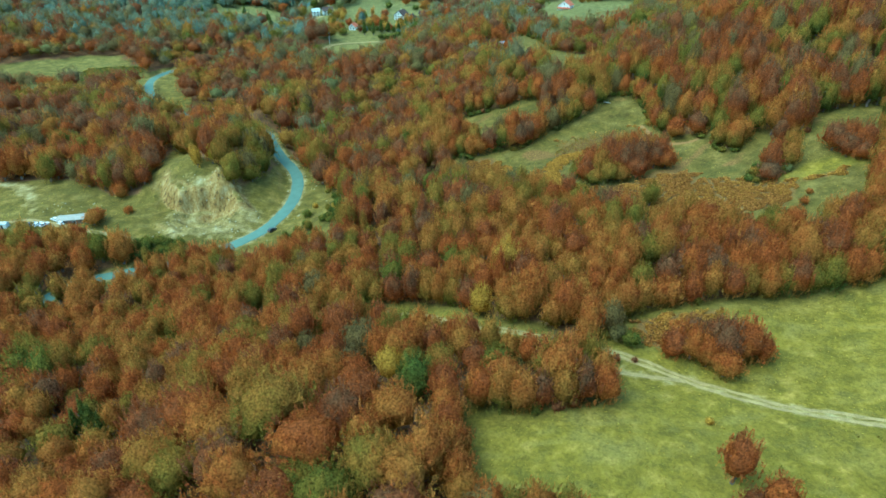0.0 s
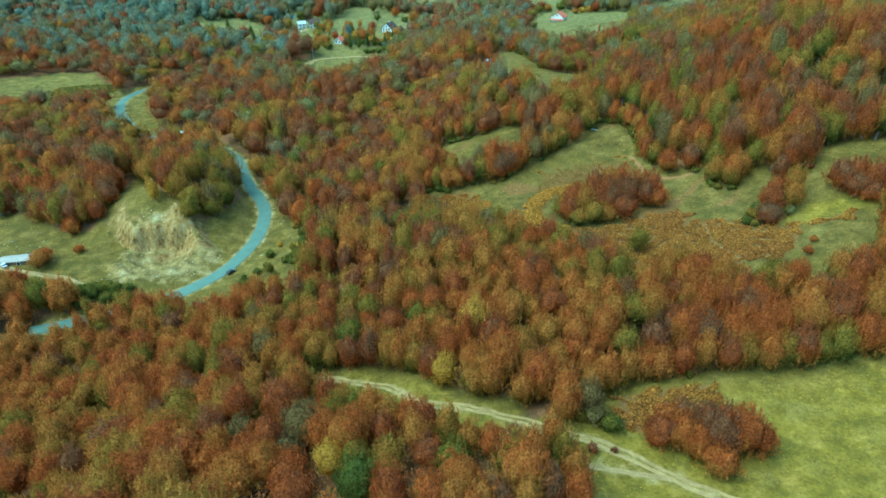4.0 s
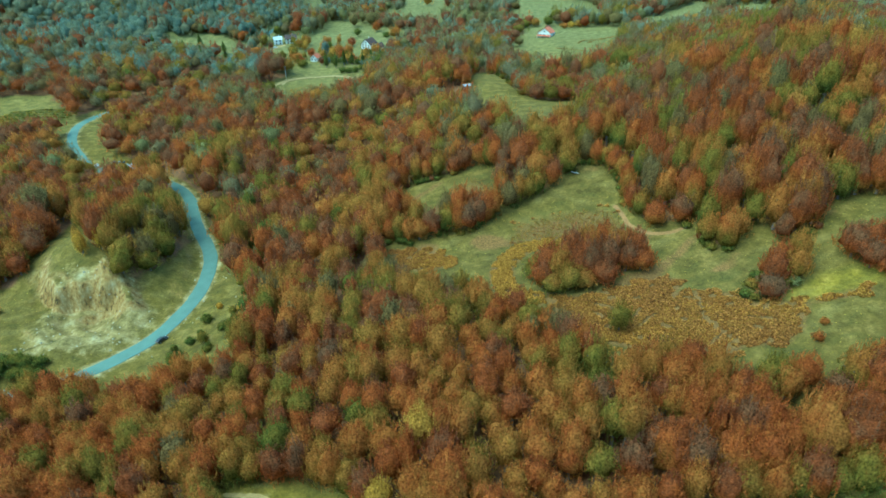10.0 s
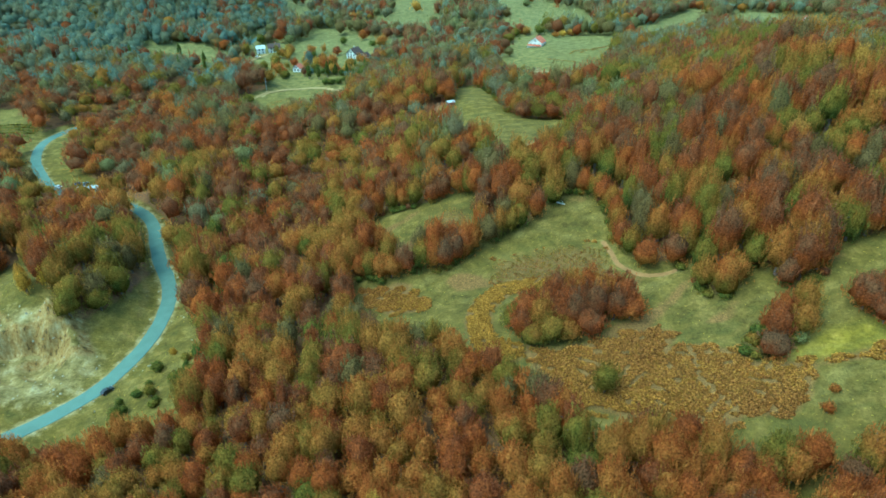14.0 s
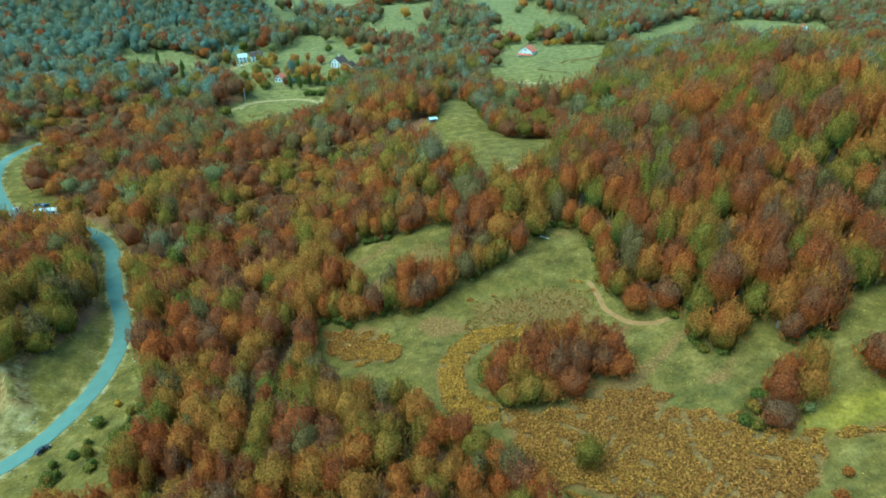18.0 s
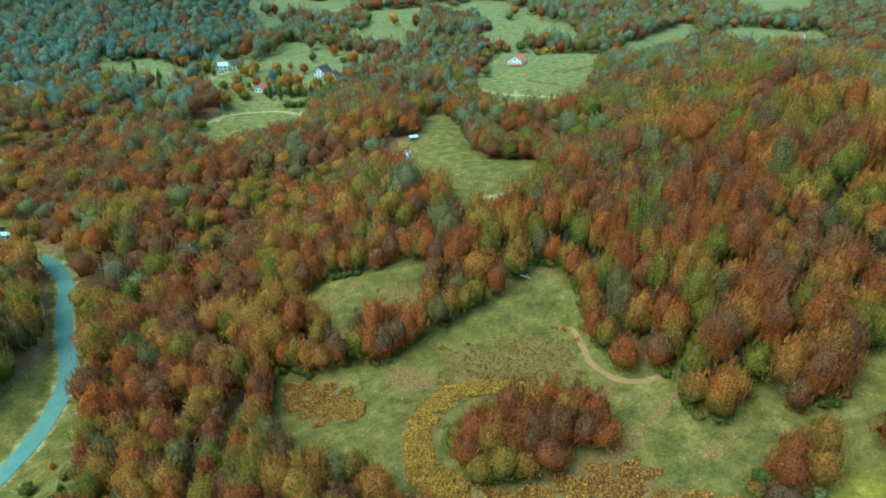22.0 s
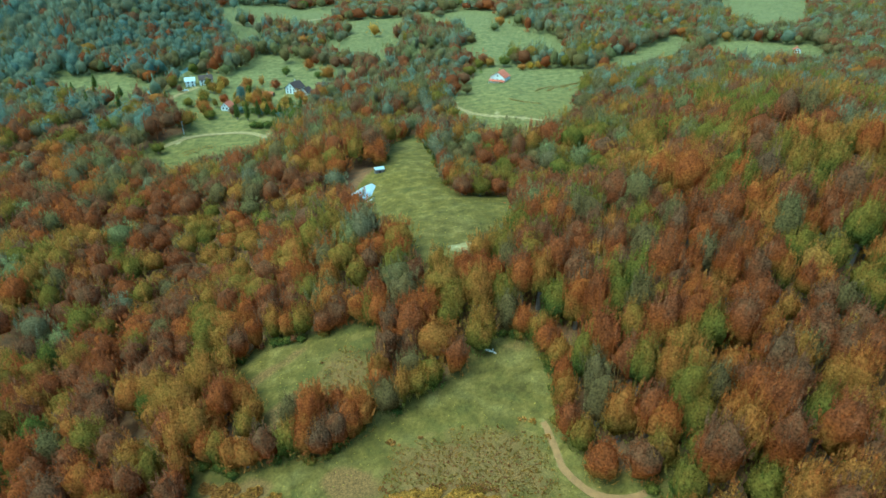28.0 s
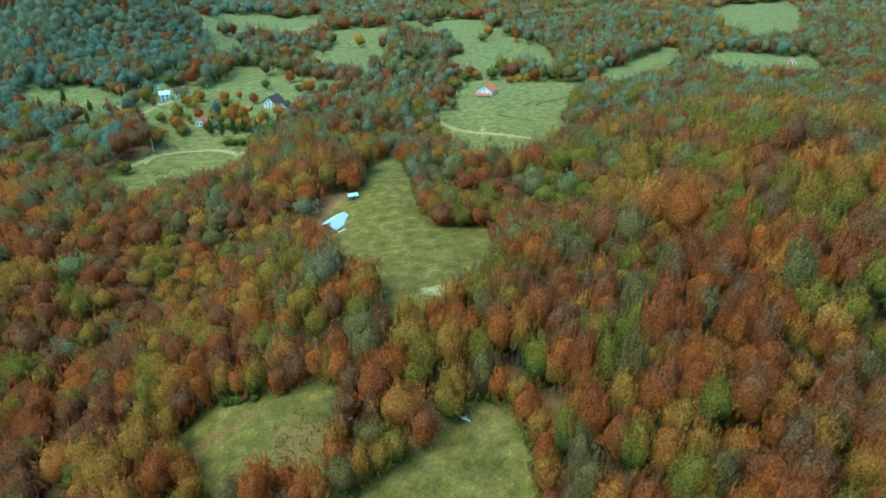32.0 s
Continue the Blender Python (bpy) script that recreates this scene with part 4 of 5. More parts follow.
HOUSES = [(38, 422, 17), (127, 668, 20), (-133, 722, 18), (-42, 686, 20), (-128, 690, 16), (-134, 668, 14), (42, 436, 12), (409, 736, 14), (-126, 534, 6), (-160, 401, 13), (-169, 250, 8), (-278, 629, 9)]
SINGLE = [  # x, y, radius, height, hue, shape, place
    (17, 278, 4.6, 9.5, 0.42, "near", "standing alone in the meadow"),
    (59, 84, 4.1, 13.5, 0.29, "near", "standing alone in the front meadow"),
    (65, 77, 4.2, 9.5, 0.30, "near", "in the front meadow"),
    (60, 77, 3.0, 7.0, 0.15, "near", "in the front meadow"),
    (-7, 114, 5.2, 13.0, 0.87, "near", "among rust trees"),
    (-48, 92, 7.0, 14.0, 0.12, "near", "among orange trees"),
    (134, 239, 4.6, 17.5, 0.42, "near", "above the meadow"),
    (141, 238, 4.8, 18.0, 0.45, "near", "above the meadow"),
    (78, 208, 3.6, 10.0, 0.66, "near", "growing from the ditch"),
    (125, 191, 1.6, 3.2, 0.34, "bush", "on the grassy bank"),
    (129, 196, 1.3, 2.2, 0.40, "bush", "on the grassy bank"),
    (-120, 279, 2.6, 10.0, 0.985, "tall", "on the quarry knoll"),
    (-114, 283, 2.4, 11.0, 1.0, "tall", "on the quarry knoll"),
    (-123, 283, 2.2, 8.5, 0.975, "tall", "on the quarry knoll"),
    (-42, 266, 2.4, 8.0, 0.97, "tall", "at the foot of the slope"),
    (-28, 333, 2.6, 11.0, 0.975, "tall", "among rust trees"),
    (-21, 337, 2.6, 11.0, 0.97, "tall", "among rust trees"),
    (-46, 240, 3.4, 6.0, 0.82, "bush", "on the roadside bank"),
    (-47, 251, 3.0, 5.5, 0.84, "bush", "on the roadside bank"),
    (-44, 258, 2.6, 5.0, 0.80, "bush", "on the roadside bank"),
    (-54, 278, 2.6, 4.5, 0.86, "bush", "on the roadside bank"),
    (-60, 292, 2.4, 4.0, 0.83, "bush", "on the roadside bank"),
    (-52, 284, 1.8, 3.5, 0.99, "bush", "on the roadside bank"),
    (180, 295, 4.8, 13.0, 0.45, "near", "high on the slope"),
    (-149, 259, 2.4, 4.0, 0.36, "bush", "beside the farm yard"),
    (-160, 248, 4.4, 7.5, 0.42, "near", "beside the long shed"),
    (-160, 253, 3.4, 6.0, 0.30, "near", "beside the long shed"),
    (18, 118, 2.0, 3.4, 0.28, "bush", "beside the track"),
    (-105, 633, 5.6, 10.5, 0.42, "next", "among the village houses"),
    (-68, 647, 4.6, 12.0, 0.46, "next", "among the village houses"),
    (-59, 645, 5.0, 13.0, 0.44, "next", "among the village houses"),
    (-75, 655, 4.6, 9.0, 0.98, "next", "among the village houses"),
    (-83, 660, 4.4, 13.0, 0.93, "tall", "among the village houses"),
    (-62, 690, 4.6, 8.5, 0.20, "next", "beside the chalet"),
    (-42, 634, 5.2, 10.5, 0.58, "next", "in front of the chalet"),
    (-96, 656, 4.2, 8.5, 0.24, "next", "behind the small house"),
    (-115, 664, 5.0, 9.5, 0.66, "next", "beside the drive"),
    (-112, 683, 4.6, 10.0, 0.55, "next", "beside the drive"),
    (-122, 648, 4.6, 8.0, 0.72, "next", "beside the drive"),
    (-152, 700, 5.6, 12.0, 0.60, "next", "beside the white houses"),
    (-108, 700, 5.0, 10.0, 0.50, "next", "beside the white houses"),
    (-88, 700, 5.2, 10.0, 0.44, "next", "below the village field"),
    (-98, 622, 5.0, 7.0, 0.70, "bush", "below the small house"),
    (-112, 618, 5.0, 6.5, 0.84, "bush", "below the orange tree"),
    (-61, 733, 4.0, 8.5, 0.83, "next", "alone in the village field"),
    (-43, 751, 5.2, 11.0, 0.34, "next", "alone in the village field"),
    (-20, 712, 6.6, 13.0, 0.46, "next", "at the edge of the village field"),
    (-30, 722, 4.2, 6.0, 0.84, "bush", "at the edge of the village field"),
    (-110, 550, 5.2, 8.0, 0.74, "next", "at the end of the field track"),
    (-112, 606, 7.5, 11.0, 0.17, "next", "beside the pole field"),
    (150, 706, 3.7, 6.0, 0.46, "bush", "in the yellow hedge behind the red-roofed house"),
    (158, 709, 3.7, 6.5, 0.99, "bush", "in the yellow hedge behind the red-roofed house"),
    (166, 711, 3.7, 7.0, 0.98, "bush", "in the yellow hedge behind the red-roofed house"),
    (174, 716, 3.7, 6.5, 0.99, "bush", "in the yellow hedge behind the red-roofed house"),
    (182, 722, 3.7, 7.5, 0.97, "bush", "in the yellow hedge behind the red-roofed house"),
    (189, 730, 3.7, 7.5, 0.48, "bush", "in the yellow hedge behind the red-roofed house"),
    (113, 720, 5.2, 9.5, 0.70, "next", "behind the red-roofed house"),
    (124, 722, 5.0, 9.0, 0.52, "next", "behind the red-roofed house"),
    (136, 719, 5.8, 10.0, 0.80, "next", "behind the red-roofed house"),
    (88, 640, 6.0, 11.0, 0.18, "next", "beside the red-roofed house"),
    (98, 640, 4.5, 8.0, 0.89, "next", "beside the red-roofed house"),
    (-82, 632, 2.6, 6.0, 0.86, "bush", "in the dark hedge below the chalet"),
    (-76, 630, 2.6, 5.2, 0.93, "bush", "in the dark hedge below the chalet"),
    (-71, 627, 2.6, 6.6, 0.87, "bush", "in the dark hedge below the chalet"),
    (-65, 624, 2.6, 6.0, 0.86, "bush", "in the dark hedge below the chalet"),
    (-60, 622, 2.6, 5.2, 0.93, "bush", "in the dark hedge below the chalet"),
    (-54, 620, 2.6, 6.6, 0.87, "bush", "in the dark hedge below the chalet"),
    (-48, 617, 2.6, 6.0, 0.86, "bush", "in the dark hedge below the chalet"),
    (-43, 614, 2.6, 5.2, 0.93, "bush", "in the dark hedge below the chalet"),
    (-37, 612, 2.6, 6.6, 0.87, "bush", "in the dark hedge below the chalet"),
    (-58, 594, 3.6, 5.0, 0.85, "bush", "below the lawn"),
    (-53, 591, 3.6, 5.0, 0.85, "bush", "below the lawn"),
    (-47, 590, 3.6, 5.0, 0.85, "bush", "below the lawn"),
    (-42, 594, 3.6, 5.0, 0.85, "bush", "below the lawn"),
    (80, 408, 5.2, 9.0, 0.14, "next", "at the edge of the barn field"),
    (88, 409, 5.4, 9.5, 0.66, "next", "at the edge of the barn field"),
    (96, 410, 5.2, 9.0, 0.2, "next", "at the edge of the barn field"),
    (103, 411, 5.2, 9.0, 0.60, "next", "at the edge of the barn field"),
    (42, 128, 1.2, 1.8, 0.20, "bush", "beside the sandy track"),
    (46, 126, 1.6, 2.2, 0.16, "bush", "beside the sandy track"),
    (51, 126, 0.9, 1.6, 0.12, "bush", "beside the sandy track"),
    (48, 136, 3.4, 5.5, 0.89, "near", "on the bank above the track"),
    (52, 133, 3.0, 4.5, 0.80, "near", "on the bank above the track"),
    (61, 101, 1.1, 1.7, 0.985, "bush", "in the front meadow"),
    (116, 214, 2.0, 3.0, 0.86, "bush", "at the edge of the bracken"),
    (118, 212, 1.6, 2.2, 0.7, "bush", "at the edge of the bracken"),
    (121, 213, 2.4, 3.6, 0.895, "bush", "at the edge of the bracken"),
    (124, 213, 2.0, 3.0, 0.84, "bush", "at the edge of the bracken"),
    (127, 214, 2.2, 3.4, 0.78, "bush", "at the edge of the bracken"),
    (130, 214, 2.0, 3.4, 0.882, "bush", "at the edge of the bracken"),
    (119, 217, 2.6, 3.8, 0.62, "bush", "at the edge of the bracken"),
    (122, 219, 3.0, 4.4, 0.8, "bush", "at the edge of the bracken"),
    (126, 218, 2.6, 4.0, 0.72, "bush", "at the edge of the bracken"),
    (112, 253, 1.8, 2.4, 0.74, "bush", "at the edge of the bracken"),
    (-70, 322, 2.7, 5.8, 0.985, "tall", "along the wood edge above the road"),
    (-64, 312, 2.7, 6.6, 0.8, "tall", "along the wood edge above the road"),
    (-59, 303, 2.3, 8.0, 0.8, "tall", "along the wood edge above the road"),
    (-54, 295, 2.7, 5.9, 0.884, "tall", "along the wood edge above the road"),
    (-51, 286, 2.2, 7.7, 0.8, "tall", "along the wood edge above the road"),
    (-47, 277, 2.8, 4.7, 0.985, "tall", "along the wood edge above the road"),
    (-49, 268, 2.9, 7.4, 0.975, "tall", "along the wood edge above the road"),
    (-46, 259, 2.9, 7.6, 0.886, "tall", "along the wood edge above the road"),
    (-42, 250, 2.5, 7.0, 0.985, "tall", "along the wood edge above the road"),
    (-42, 242, 3.1, 7.6, 0.882, "tall", "along the wood edge above the road"),
    (-41, 236, 2.6, 5.4, 0.886, "tall", "along the wood edge above the road"),
    (101, 178, 4.4, 11.0, 0.25, "near", "at the foot of the meadow"),
    (105, 177, 4.4, 11.0, 0.6, "near", "at the foot of the meadow"),
    (111, 177, 4.4, 11.0, 0.45, "near", "at the foot of the meadow"),
    (116, 179, 4.4, 11.0, 0.3, "near", "at the foot of the meadow"),
    (109, 180, 4.4, 11.0, 0.7, "near", "at the foot of the meadow"),
    (-92, 341, 4.6, 10.5, 0.972, "next", "beside the valley road"),
    (-88, 344, 4.6, 10.5, 0.966, "next", "beside the valley road"),
    (-148, 396, 4.6, 10.5, 0.5, "next", "beside the valley road"),
    (-141, 399, 4.6, 10.5, 0.62, "next", "beside the valley road"),
    (-117, 301, 4.6, 10.5, 0.885, "next", "beside the valley road"),
    (-115, 311, 4.6, 10.5, 0.98, "next", "beside the valley road"),
    (4, 291, 4.6, 10.5, 0.4, "next", "beside the valley road"),
]


def spots(y0, y1, step, rs):
    """Loose hexagonal planting over the fan of country ahead."""
    out = []
    ys = np.arange(y0, y1, step * 0.87)
    for j, yy in enumerate(ys):
        x0, x1 = -35 - 0.74 * max(yy, 60), 95 + 0.74 * max(yy, 60)
        xx = np.arange(x0, x1, step) + (j % 2) * step / 2
        out.append(np.stack([xx, np.full(len(xx), yy)], 1))
    p = np.concatenate(out)
    p += rs.uniform(-0.33, 0.33, p.shape) * step
    x, y = p[:, 0], p[:, 1]
    keep = (most(x, y, OPEN) < -1.6) & (inside(x, y, VILLAGE_YARD) < -2)
    d = near_line(x, y, ROAD, 12)[0]
    keep &= d > np.where(y > 270, 7.6, np.where(y < 222, 5.4, 6.5))
    for ln, w in ((TRACK_LINE, 3.5), (FARM_LINE, 4), (POLE_LINE, 4)):
        keep &= near_line(x, y, ln, 8)[0] > w
    for hx, hy, hr in HOUSES:
        keep &= np.hypot(x - hx, y - hy) > hr
    for s in SINGLE:
        keep &= np.hypot(x - s[0], y - s[1]) > s[2] * 0.9
    return p[keep]


def rim(poly, step, out_by, rs):
    """Places along the outside of a clearing, where the wood's front trees stand."""
    p = np.array(poly, float)
    if np.cross(p, np.roll(p, -1, 0)).sum() < 0:
        p = p[::-1]
    got = []
    carry = 0.0
    for a_, b_ in zip(p, np.roll(p, -1, 0)):
        e_ = b_ - a_
        ln = np.hypot(*e_)
        nrm = np.array([e_[1], -e_[0]]) / max(ln, 1e-6)
        s_ = carry
        while s_ < ln:
            got.append(a_ + e_ * s_ / ln + nrm * (out_by + rs.uniform(-0.6, 1.0)))
            s_ += step * rs.uniform(0.8, 1.25)
        carry = s_ - ln
    q = np.array(got)
    ok = (most(q[:, 0], q[:, 1], OPEN) < -1.0) & (near_line(q[:, 0], q[:, 1], TRACK_LINE, 8)[0] > 3.5) & (near_line(q[:, 0], q[:, 1], ROAD, 12)[0] > 9) & (q[:, 1] > 62)
    for sx in SINGLE:
        ok &= np.hypot(q[:, 0] - sx[0], q[:, 1] - sx[1]) > sx[2] * 0.7
    for hx, hy, hr in HOUSES:
        ok &= np.hypot(q[:, 0] - hx, q[:, 1] - hy) > hr
    return q[ok]


fr = np.random.default_rng(5)
near_items, near_stems = [], []
front = np.concatenate([rim(MEADOW, 4.7, 2.8, fr), rim(FRONT_MEADOW, 4.9, 2.8, fr), rim(UPPER_GLADE, 4.7, 2.8, fr), rim(TRACK_STRIP, 5.4, 3.0, fr), rim(BARN_FIELD, 6.8, 3.5, fr)])
kept = []
for q in front:
    if all(np.hypot(*(q - k_)) > 3.8 for k_ in kept):
        kept.append(q)
front = np.array(kept)
lead = most(front[:, 0], front[:, 1], [MEADOW, FRONT_MEADOW]) > -6.5
told = 0
for (x, y), own in zip(front, lead):
    if not own or told >= 58:
        shp = SHAPES["near" if y < 225 else "next"]
        hgt = fr.uniform(10.0, 14.0)
        near_items.append(crown_arrays(shp[int(fr.integers(len(shp)))], x, y, hz(x, y), fr.uniform(3.3, 4.8), hgt, fr.uniform(0, 6.28), pick_hue(x, y, fr), fr.uniform(0.15, 0.6), 0.0))
        continue
    told += 1
    tree(x, y, fr.uniform(3.5, 4.9), fr.uniform(9.0, 14.5) * (1.3 if x > 92 and y > 215 else 1.0), pick_hue(x, y, fr), "near", fr.uniform(0.3, 0.85), where="at the edge of the meadow", low=fr.uniform(0.0, 0.03))
pts_near = spots(62, 345, 6.9, fr)
gap = np.full(len(pts_near), 1e6)
for q in front:
    gap = np.minimum(gap, np.hypot(pts_near[:, 0] - q[0], pts_near[:, 1] - q[1]))
pts_near = pts_near[gap > 4.2]
zs = height(pts_near[:, 0], pts_near[:, 1])
rimmed = most(pts_near[:, 0], pts_near[:, 1], OPEN, 16.0) > -13.0
for i, (x, y) in enumerate(pts_near):
    swell = 1 + 0.22 * drift(x * 2.2, y * 2.0)
    r, hgt = fr.triangular(3.1, 4.2, 6.0) * swell, fr.triangular(9.5, 13.0, 17.5) * swell
    if y < 150 and x < 60:      # old broad beeches low on the spur
        if y < 120 and i % 2:
            continue
        r, hgt = r * (1.5 if y < 120 else 1.15), hgt * fr.uniform(0.85, 1.25)
    elif x < 70 and y > 262:
        if i % 3 == 0:
            continue
        r, hgt = r * 1.27, hgt * 1.15      # broader crowns down towards the valley
    elif x > 85 and y > 215:
        hgt *= 1.28      # taller beeches up the east slope
    hue = pick_hue(x, y, fr)
    tall = fr.random() < 0.05
    shp = SHAPES["tall" if tall else "near" if y < 225 else "next"]
    if tall:
        r *= 0.62
    near_items.append(crown_arrays(shp[int(fr.integers(len(shp)))], x, y, zs[i], r, hgt, fr.uniform(0, 6.28), hue, fr.uniform(0.25, 0.75) if x > 80 else fr.uniform(0.12, 0.5) if y < 200 else fr.uniform(0.02, 0.3), 0.02 if rimmed[i] else 0.2))
    near_stems.append((STEM[0] * hgt + [x, y, zs[i]], STEM[1]))
hem = np.concatenate([rim(MEADOW, 2.4, 0.8, fr), rim(UPPER_GLADE, 2.4, 0.8, fr), rim(FRONT_MEADOW, 3.0, 0.6, fr), rim(BARN_FIELD, 3.4, 0.9, fr)])
hem = hem[drift(hem[:, 0] * 3.1, hem[:, 1] * 2.7) > -0.35]
hem_z = height(hem[:, 0], hem[:, 1])
for i, (x, y) in enumerate(hem):      # shrubs that close the foot of the wood
    sh = SHAPES["bush"][int(fr.integers(4))]
    near_items.append(crown_arrays(sh, x, y, hem_z[i], fr.uniform(1.1, 2.3), fr.uniform(1.4, 3.6), fr.uniform(0, 6.28), float(fr.choice([0.84, 0.78, 0.70, 0.14, 0.62, 0.82])), 0.1, 0.0))
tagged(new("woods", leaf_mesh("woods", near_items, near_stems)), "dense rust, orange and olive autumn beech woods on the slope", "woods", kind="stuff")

mid_items = []
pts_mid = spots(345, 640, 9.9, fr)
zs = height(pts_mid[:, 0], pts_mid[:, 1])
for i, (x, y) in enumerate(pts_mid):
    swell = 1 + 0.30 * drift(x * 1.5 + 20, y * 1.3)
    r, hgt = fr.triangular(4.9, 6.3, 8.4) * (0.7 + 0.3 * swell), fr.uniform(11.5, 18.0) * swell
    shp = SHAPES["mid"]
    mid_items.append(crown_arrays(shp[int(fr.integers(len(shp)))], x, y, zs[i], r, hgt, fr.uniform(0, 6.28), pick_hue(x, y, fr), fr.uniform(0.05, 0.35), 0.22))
tagged(new("middle_woods", leaf_mesh("middle_woods", mid_items)), "mixed brown, olive and orange woods beyond the meadows, tinted hazier with distance", "woods", kind="stuff")

back_items = []
for j, yy in enumerate(np.arange(-110, 61, 8.6)):
    for xx in np.arange(-200 + (j % 2) * 5, 230, 9.8):
        x, y = xx + fr.uniform(-3, 3), yy + fr.uniform(-3, 3)
        back_items.append(crown_arrays(SHAPES["far"][int(fr.integers(8))], x, y, hz(x, y), fr.triangular(5.6, 7.4, 9.5), fr.uniform(11, 16), fr.uniform(0, 6.28), pick_hue(x, y, fr), 0.3))
tagged(new("woods_behind", leaf_mesh("woods_behind", back_items)), "rust and orange woods going on along the hillside", "woods", kind="stuff")

far_items = []
flank = spots(730, 900, 8.4, fr)      # the steep west flank is close-set
flank = flank[(flank[:, 0] < -150) & (most(flank[:, 0], flank[:, 1], LOOSE) < 0)]
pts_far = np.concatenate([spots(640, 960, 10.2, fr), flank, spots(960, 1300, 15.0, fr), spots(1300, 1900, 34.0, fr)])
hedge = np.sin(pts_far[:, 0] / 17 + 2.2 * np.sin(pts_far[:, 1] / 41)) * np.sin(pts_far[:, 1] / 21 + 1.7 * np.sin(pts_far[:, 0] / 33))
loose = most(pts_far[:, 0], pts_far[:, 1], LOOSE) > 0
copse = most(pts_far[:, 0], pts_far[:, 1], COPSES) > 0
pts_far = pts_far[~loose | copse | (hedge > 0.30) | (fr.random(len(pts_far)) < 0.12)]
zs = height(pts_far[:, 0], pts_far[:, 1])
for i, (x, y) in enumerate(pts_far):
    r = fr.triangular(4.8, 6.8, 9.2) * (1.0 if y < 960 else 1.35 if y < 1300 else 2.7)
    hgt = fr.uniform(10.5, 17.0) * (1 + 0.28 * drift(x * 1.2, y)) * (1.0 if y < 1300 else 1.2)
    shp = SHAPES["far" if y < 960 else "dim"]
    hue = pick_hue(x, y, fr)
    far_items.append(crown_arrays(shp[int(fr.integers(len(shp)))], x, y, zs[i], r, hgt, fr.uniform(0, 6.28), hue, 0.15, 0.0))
tagged(new("far_woods", leaf_mesh("far_woods", far_items)), "distant olive and brown woods on hills and valley sides, haze painted into their colour", "woods", kind="stuff")



def clump(poly, step, r0, r1, h0, h1, hues, where, rs):
    """Trees of a free-standing clump, lower towards its rim."""
    p = np.array(poly, float)
    lo, hi = p.min(0), p.max(0)
    for j, yy in enumerate(np.arange(lo[1], hi[1] + 1, step * 0.87)):
        for xx in np.arange(lo[0] + (j % 2) * step / 2, hi[0] + 1, step):
            x, y = xx + rs.uniform(-0.8, 0.8), yy + rs.uniform(-0.8, 0.8)
            d = inside(np.array([x]), np.array([y]), poly)[0]
            if d < -0.8:
                continue
            k = min(1.0, 0.62 + 0.13 * max(d, 0))
            tree(x, y, rs.uniform(r0, r1), rs.uniform(h0, h1) * k, float(hues(x, rs) if callable(hues) else rs.choice(hues)) + rs.uniform(-0.003, 0.003), "near", rs.uniform(0.15, 0.5), group="clumps in the meadow", where=where, low=0.0)


cl = np.random.default_rng(31)
clump(RING_CLUMP, 5.4, 3.8, 5.4, 11.5, 15.5, lambda x, rs: rs.choice([0.60, 0.66, 0.16, 0.54, 0.25]) if x < 70 else rs.choice([0.22, 0.14, 0.30, 0.48, 0.18]), "in the clump within the bracken ring", cl)
clump(BUSH_CLUMP, 5.4, 3.4, 4.8, 12, 16.5, lambda x, rs: rs.choice([0.20, 0.05, 0.30]) if x < 130 else rs.choice([0.50, 0.56, 0.40]), "in the clump above the bracken", cl)
clump(FRONT_CLUMP, 5.0, 3.4, 4.8, 12.0, 16.0, [0.22, 0.28, 0.12, 0.36, 0.25], "in the clump beside the track", cl)
clump(EAST_CLUMP, 5.6, 4.0, 5.2, 10, 13, [0.18, 0.22, 0.15], "in the upper meadow", cl)
clump(WEST_GROVE, 7.0, 4.2, 6.0, 11, 15, [0.20, 0.32, 0.36, 0.55, 0.15], "beside the farm yard", cl)
clump(RIVER_SHRUBS, 4.6, 2.8, 3.8, 4.5, 7.0, [0.82, 0.84, 0.78], "along the stream", cl)

for x, y, r, hgt, hue, kind, where in SINGLE:
    tree(x, y, r, hgt, hue, kind, 0.2, "shrub" if kind == "bush" else "tree", "single trees and shrubs", where)


# ---- bracken, grass tufts, stones: what nobody could count ----
def tuft_mesh(name, x, y, size, blades, lean, hue, glow=1.0, flat=0.5, wide=0.3):
    """Tufts of bent blades: kites that spring from the ground."""
    rs = np.random.default_rng(len(x))
    z = height(x, y)
    n_ = len(x) * blades
    cx, cy, cz = (np.repeat(a, blades) for a in (x, y, z))
    s = np.repeat(size, blades) * rs.uniform(0.7, 1.3, n_)
    a = rs.uniform(0, 6.28, n_)
    dx, dy = np.cos(a), np.sin(a)
    base = np.stack([cx + dx * s * 0.1, cy + dy * s * 0.1, cz - 0.05], 1)
    midp = np.stack([cx + dx * s * lean * 0.7, cy + dy * s * lean * 0.7, cz + s * flat * rs.uniform(0.8, 1.2, n_)], 1)
    tip = np.stack([cx + dx * s * lean * 1.5, cy + dy * s * lean * 1.5, cz + s * flat * 0.75], 1)
    side = np.stack([-dy * s * wide, dx * s * wide, np.zeros(n_)], 1)
    v = np.stack([base, midp + side, tip, midp - side], 1).reshape(-1, 3)
    f = np.arange(n_ * 4).reshape(-1, 4)
    h_ = np.repeat(np.repeat(hue, blades), 4)
    t_ = np.repeat(rs.uniform(0.7, 1.35, n_), 4) * glow
    return leaf_mesh(name, [(v, f, np.zeros((0, 3), int), np.clip(h_, 0, 1), t_, 0)])


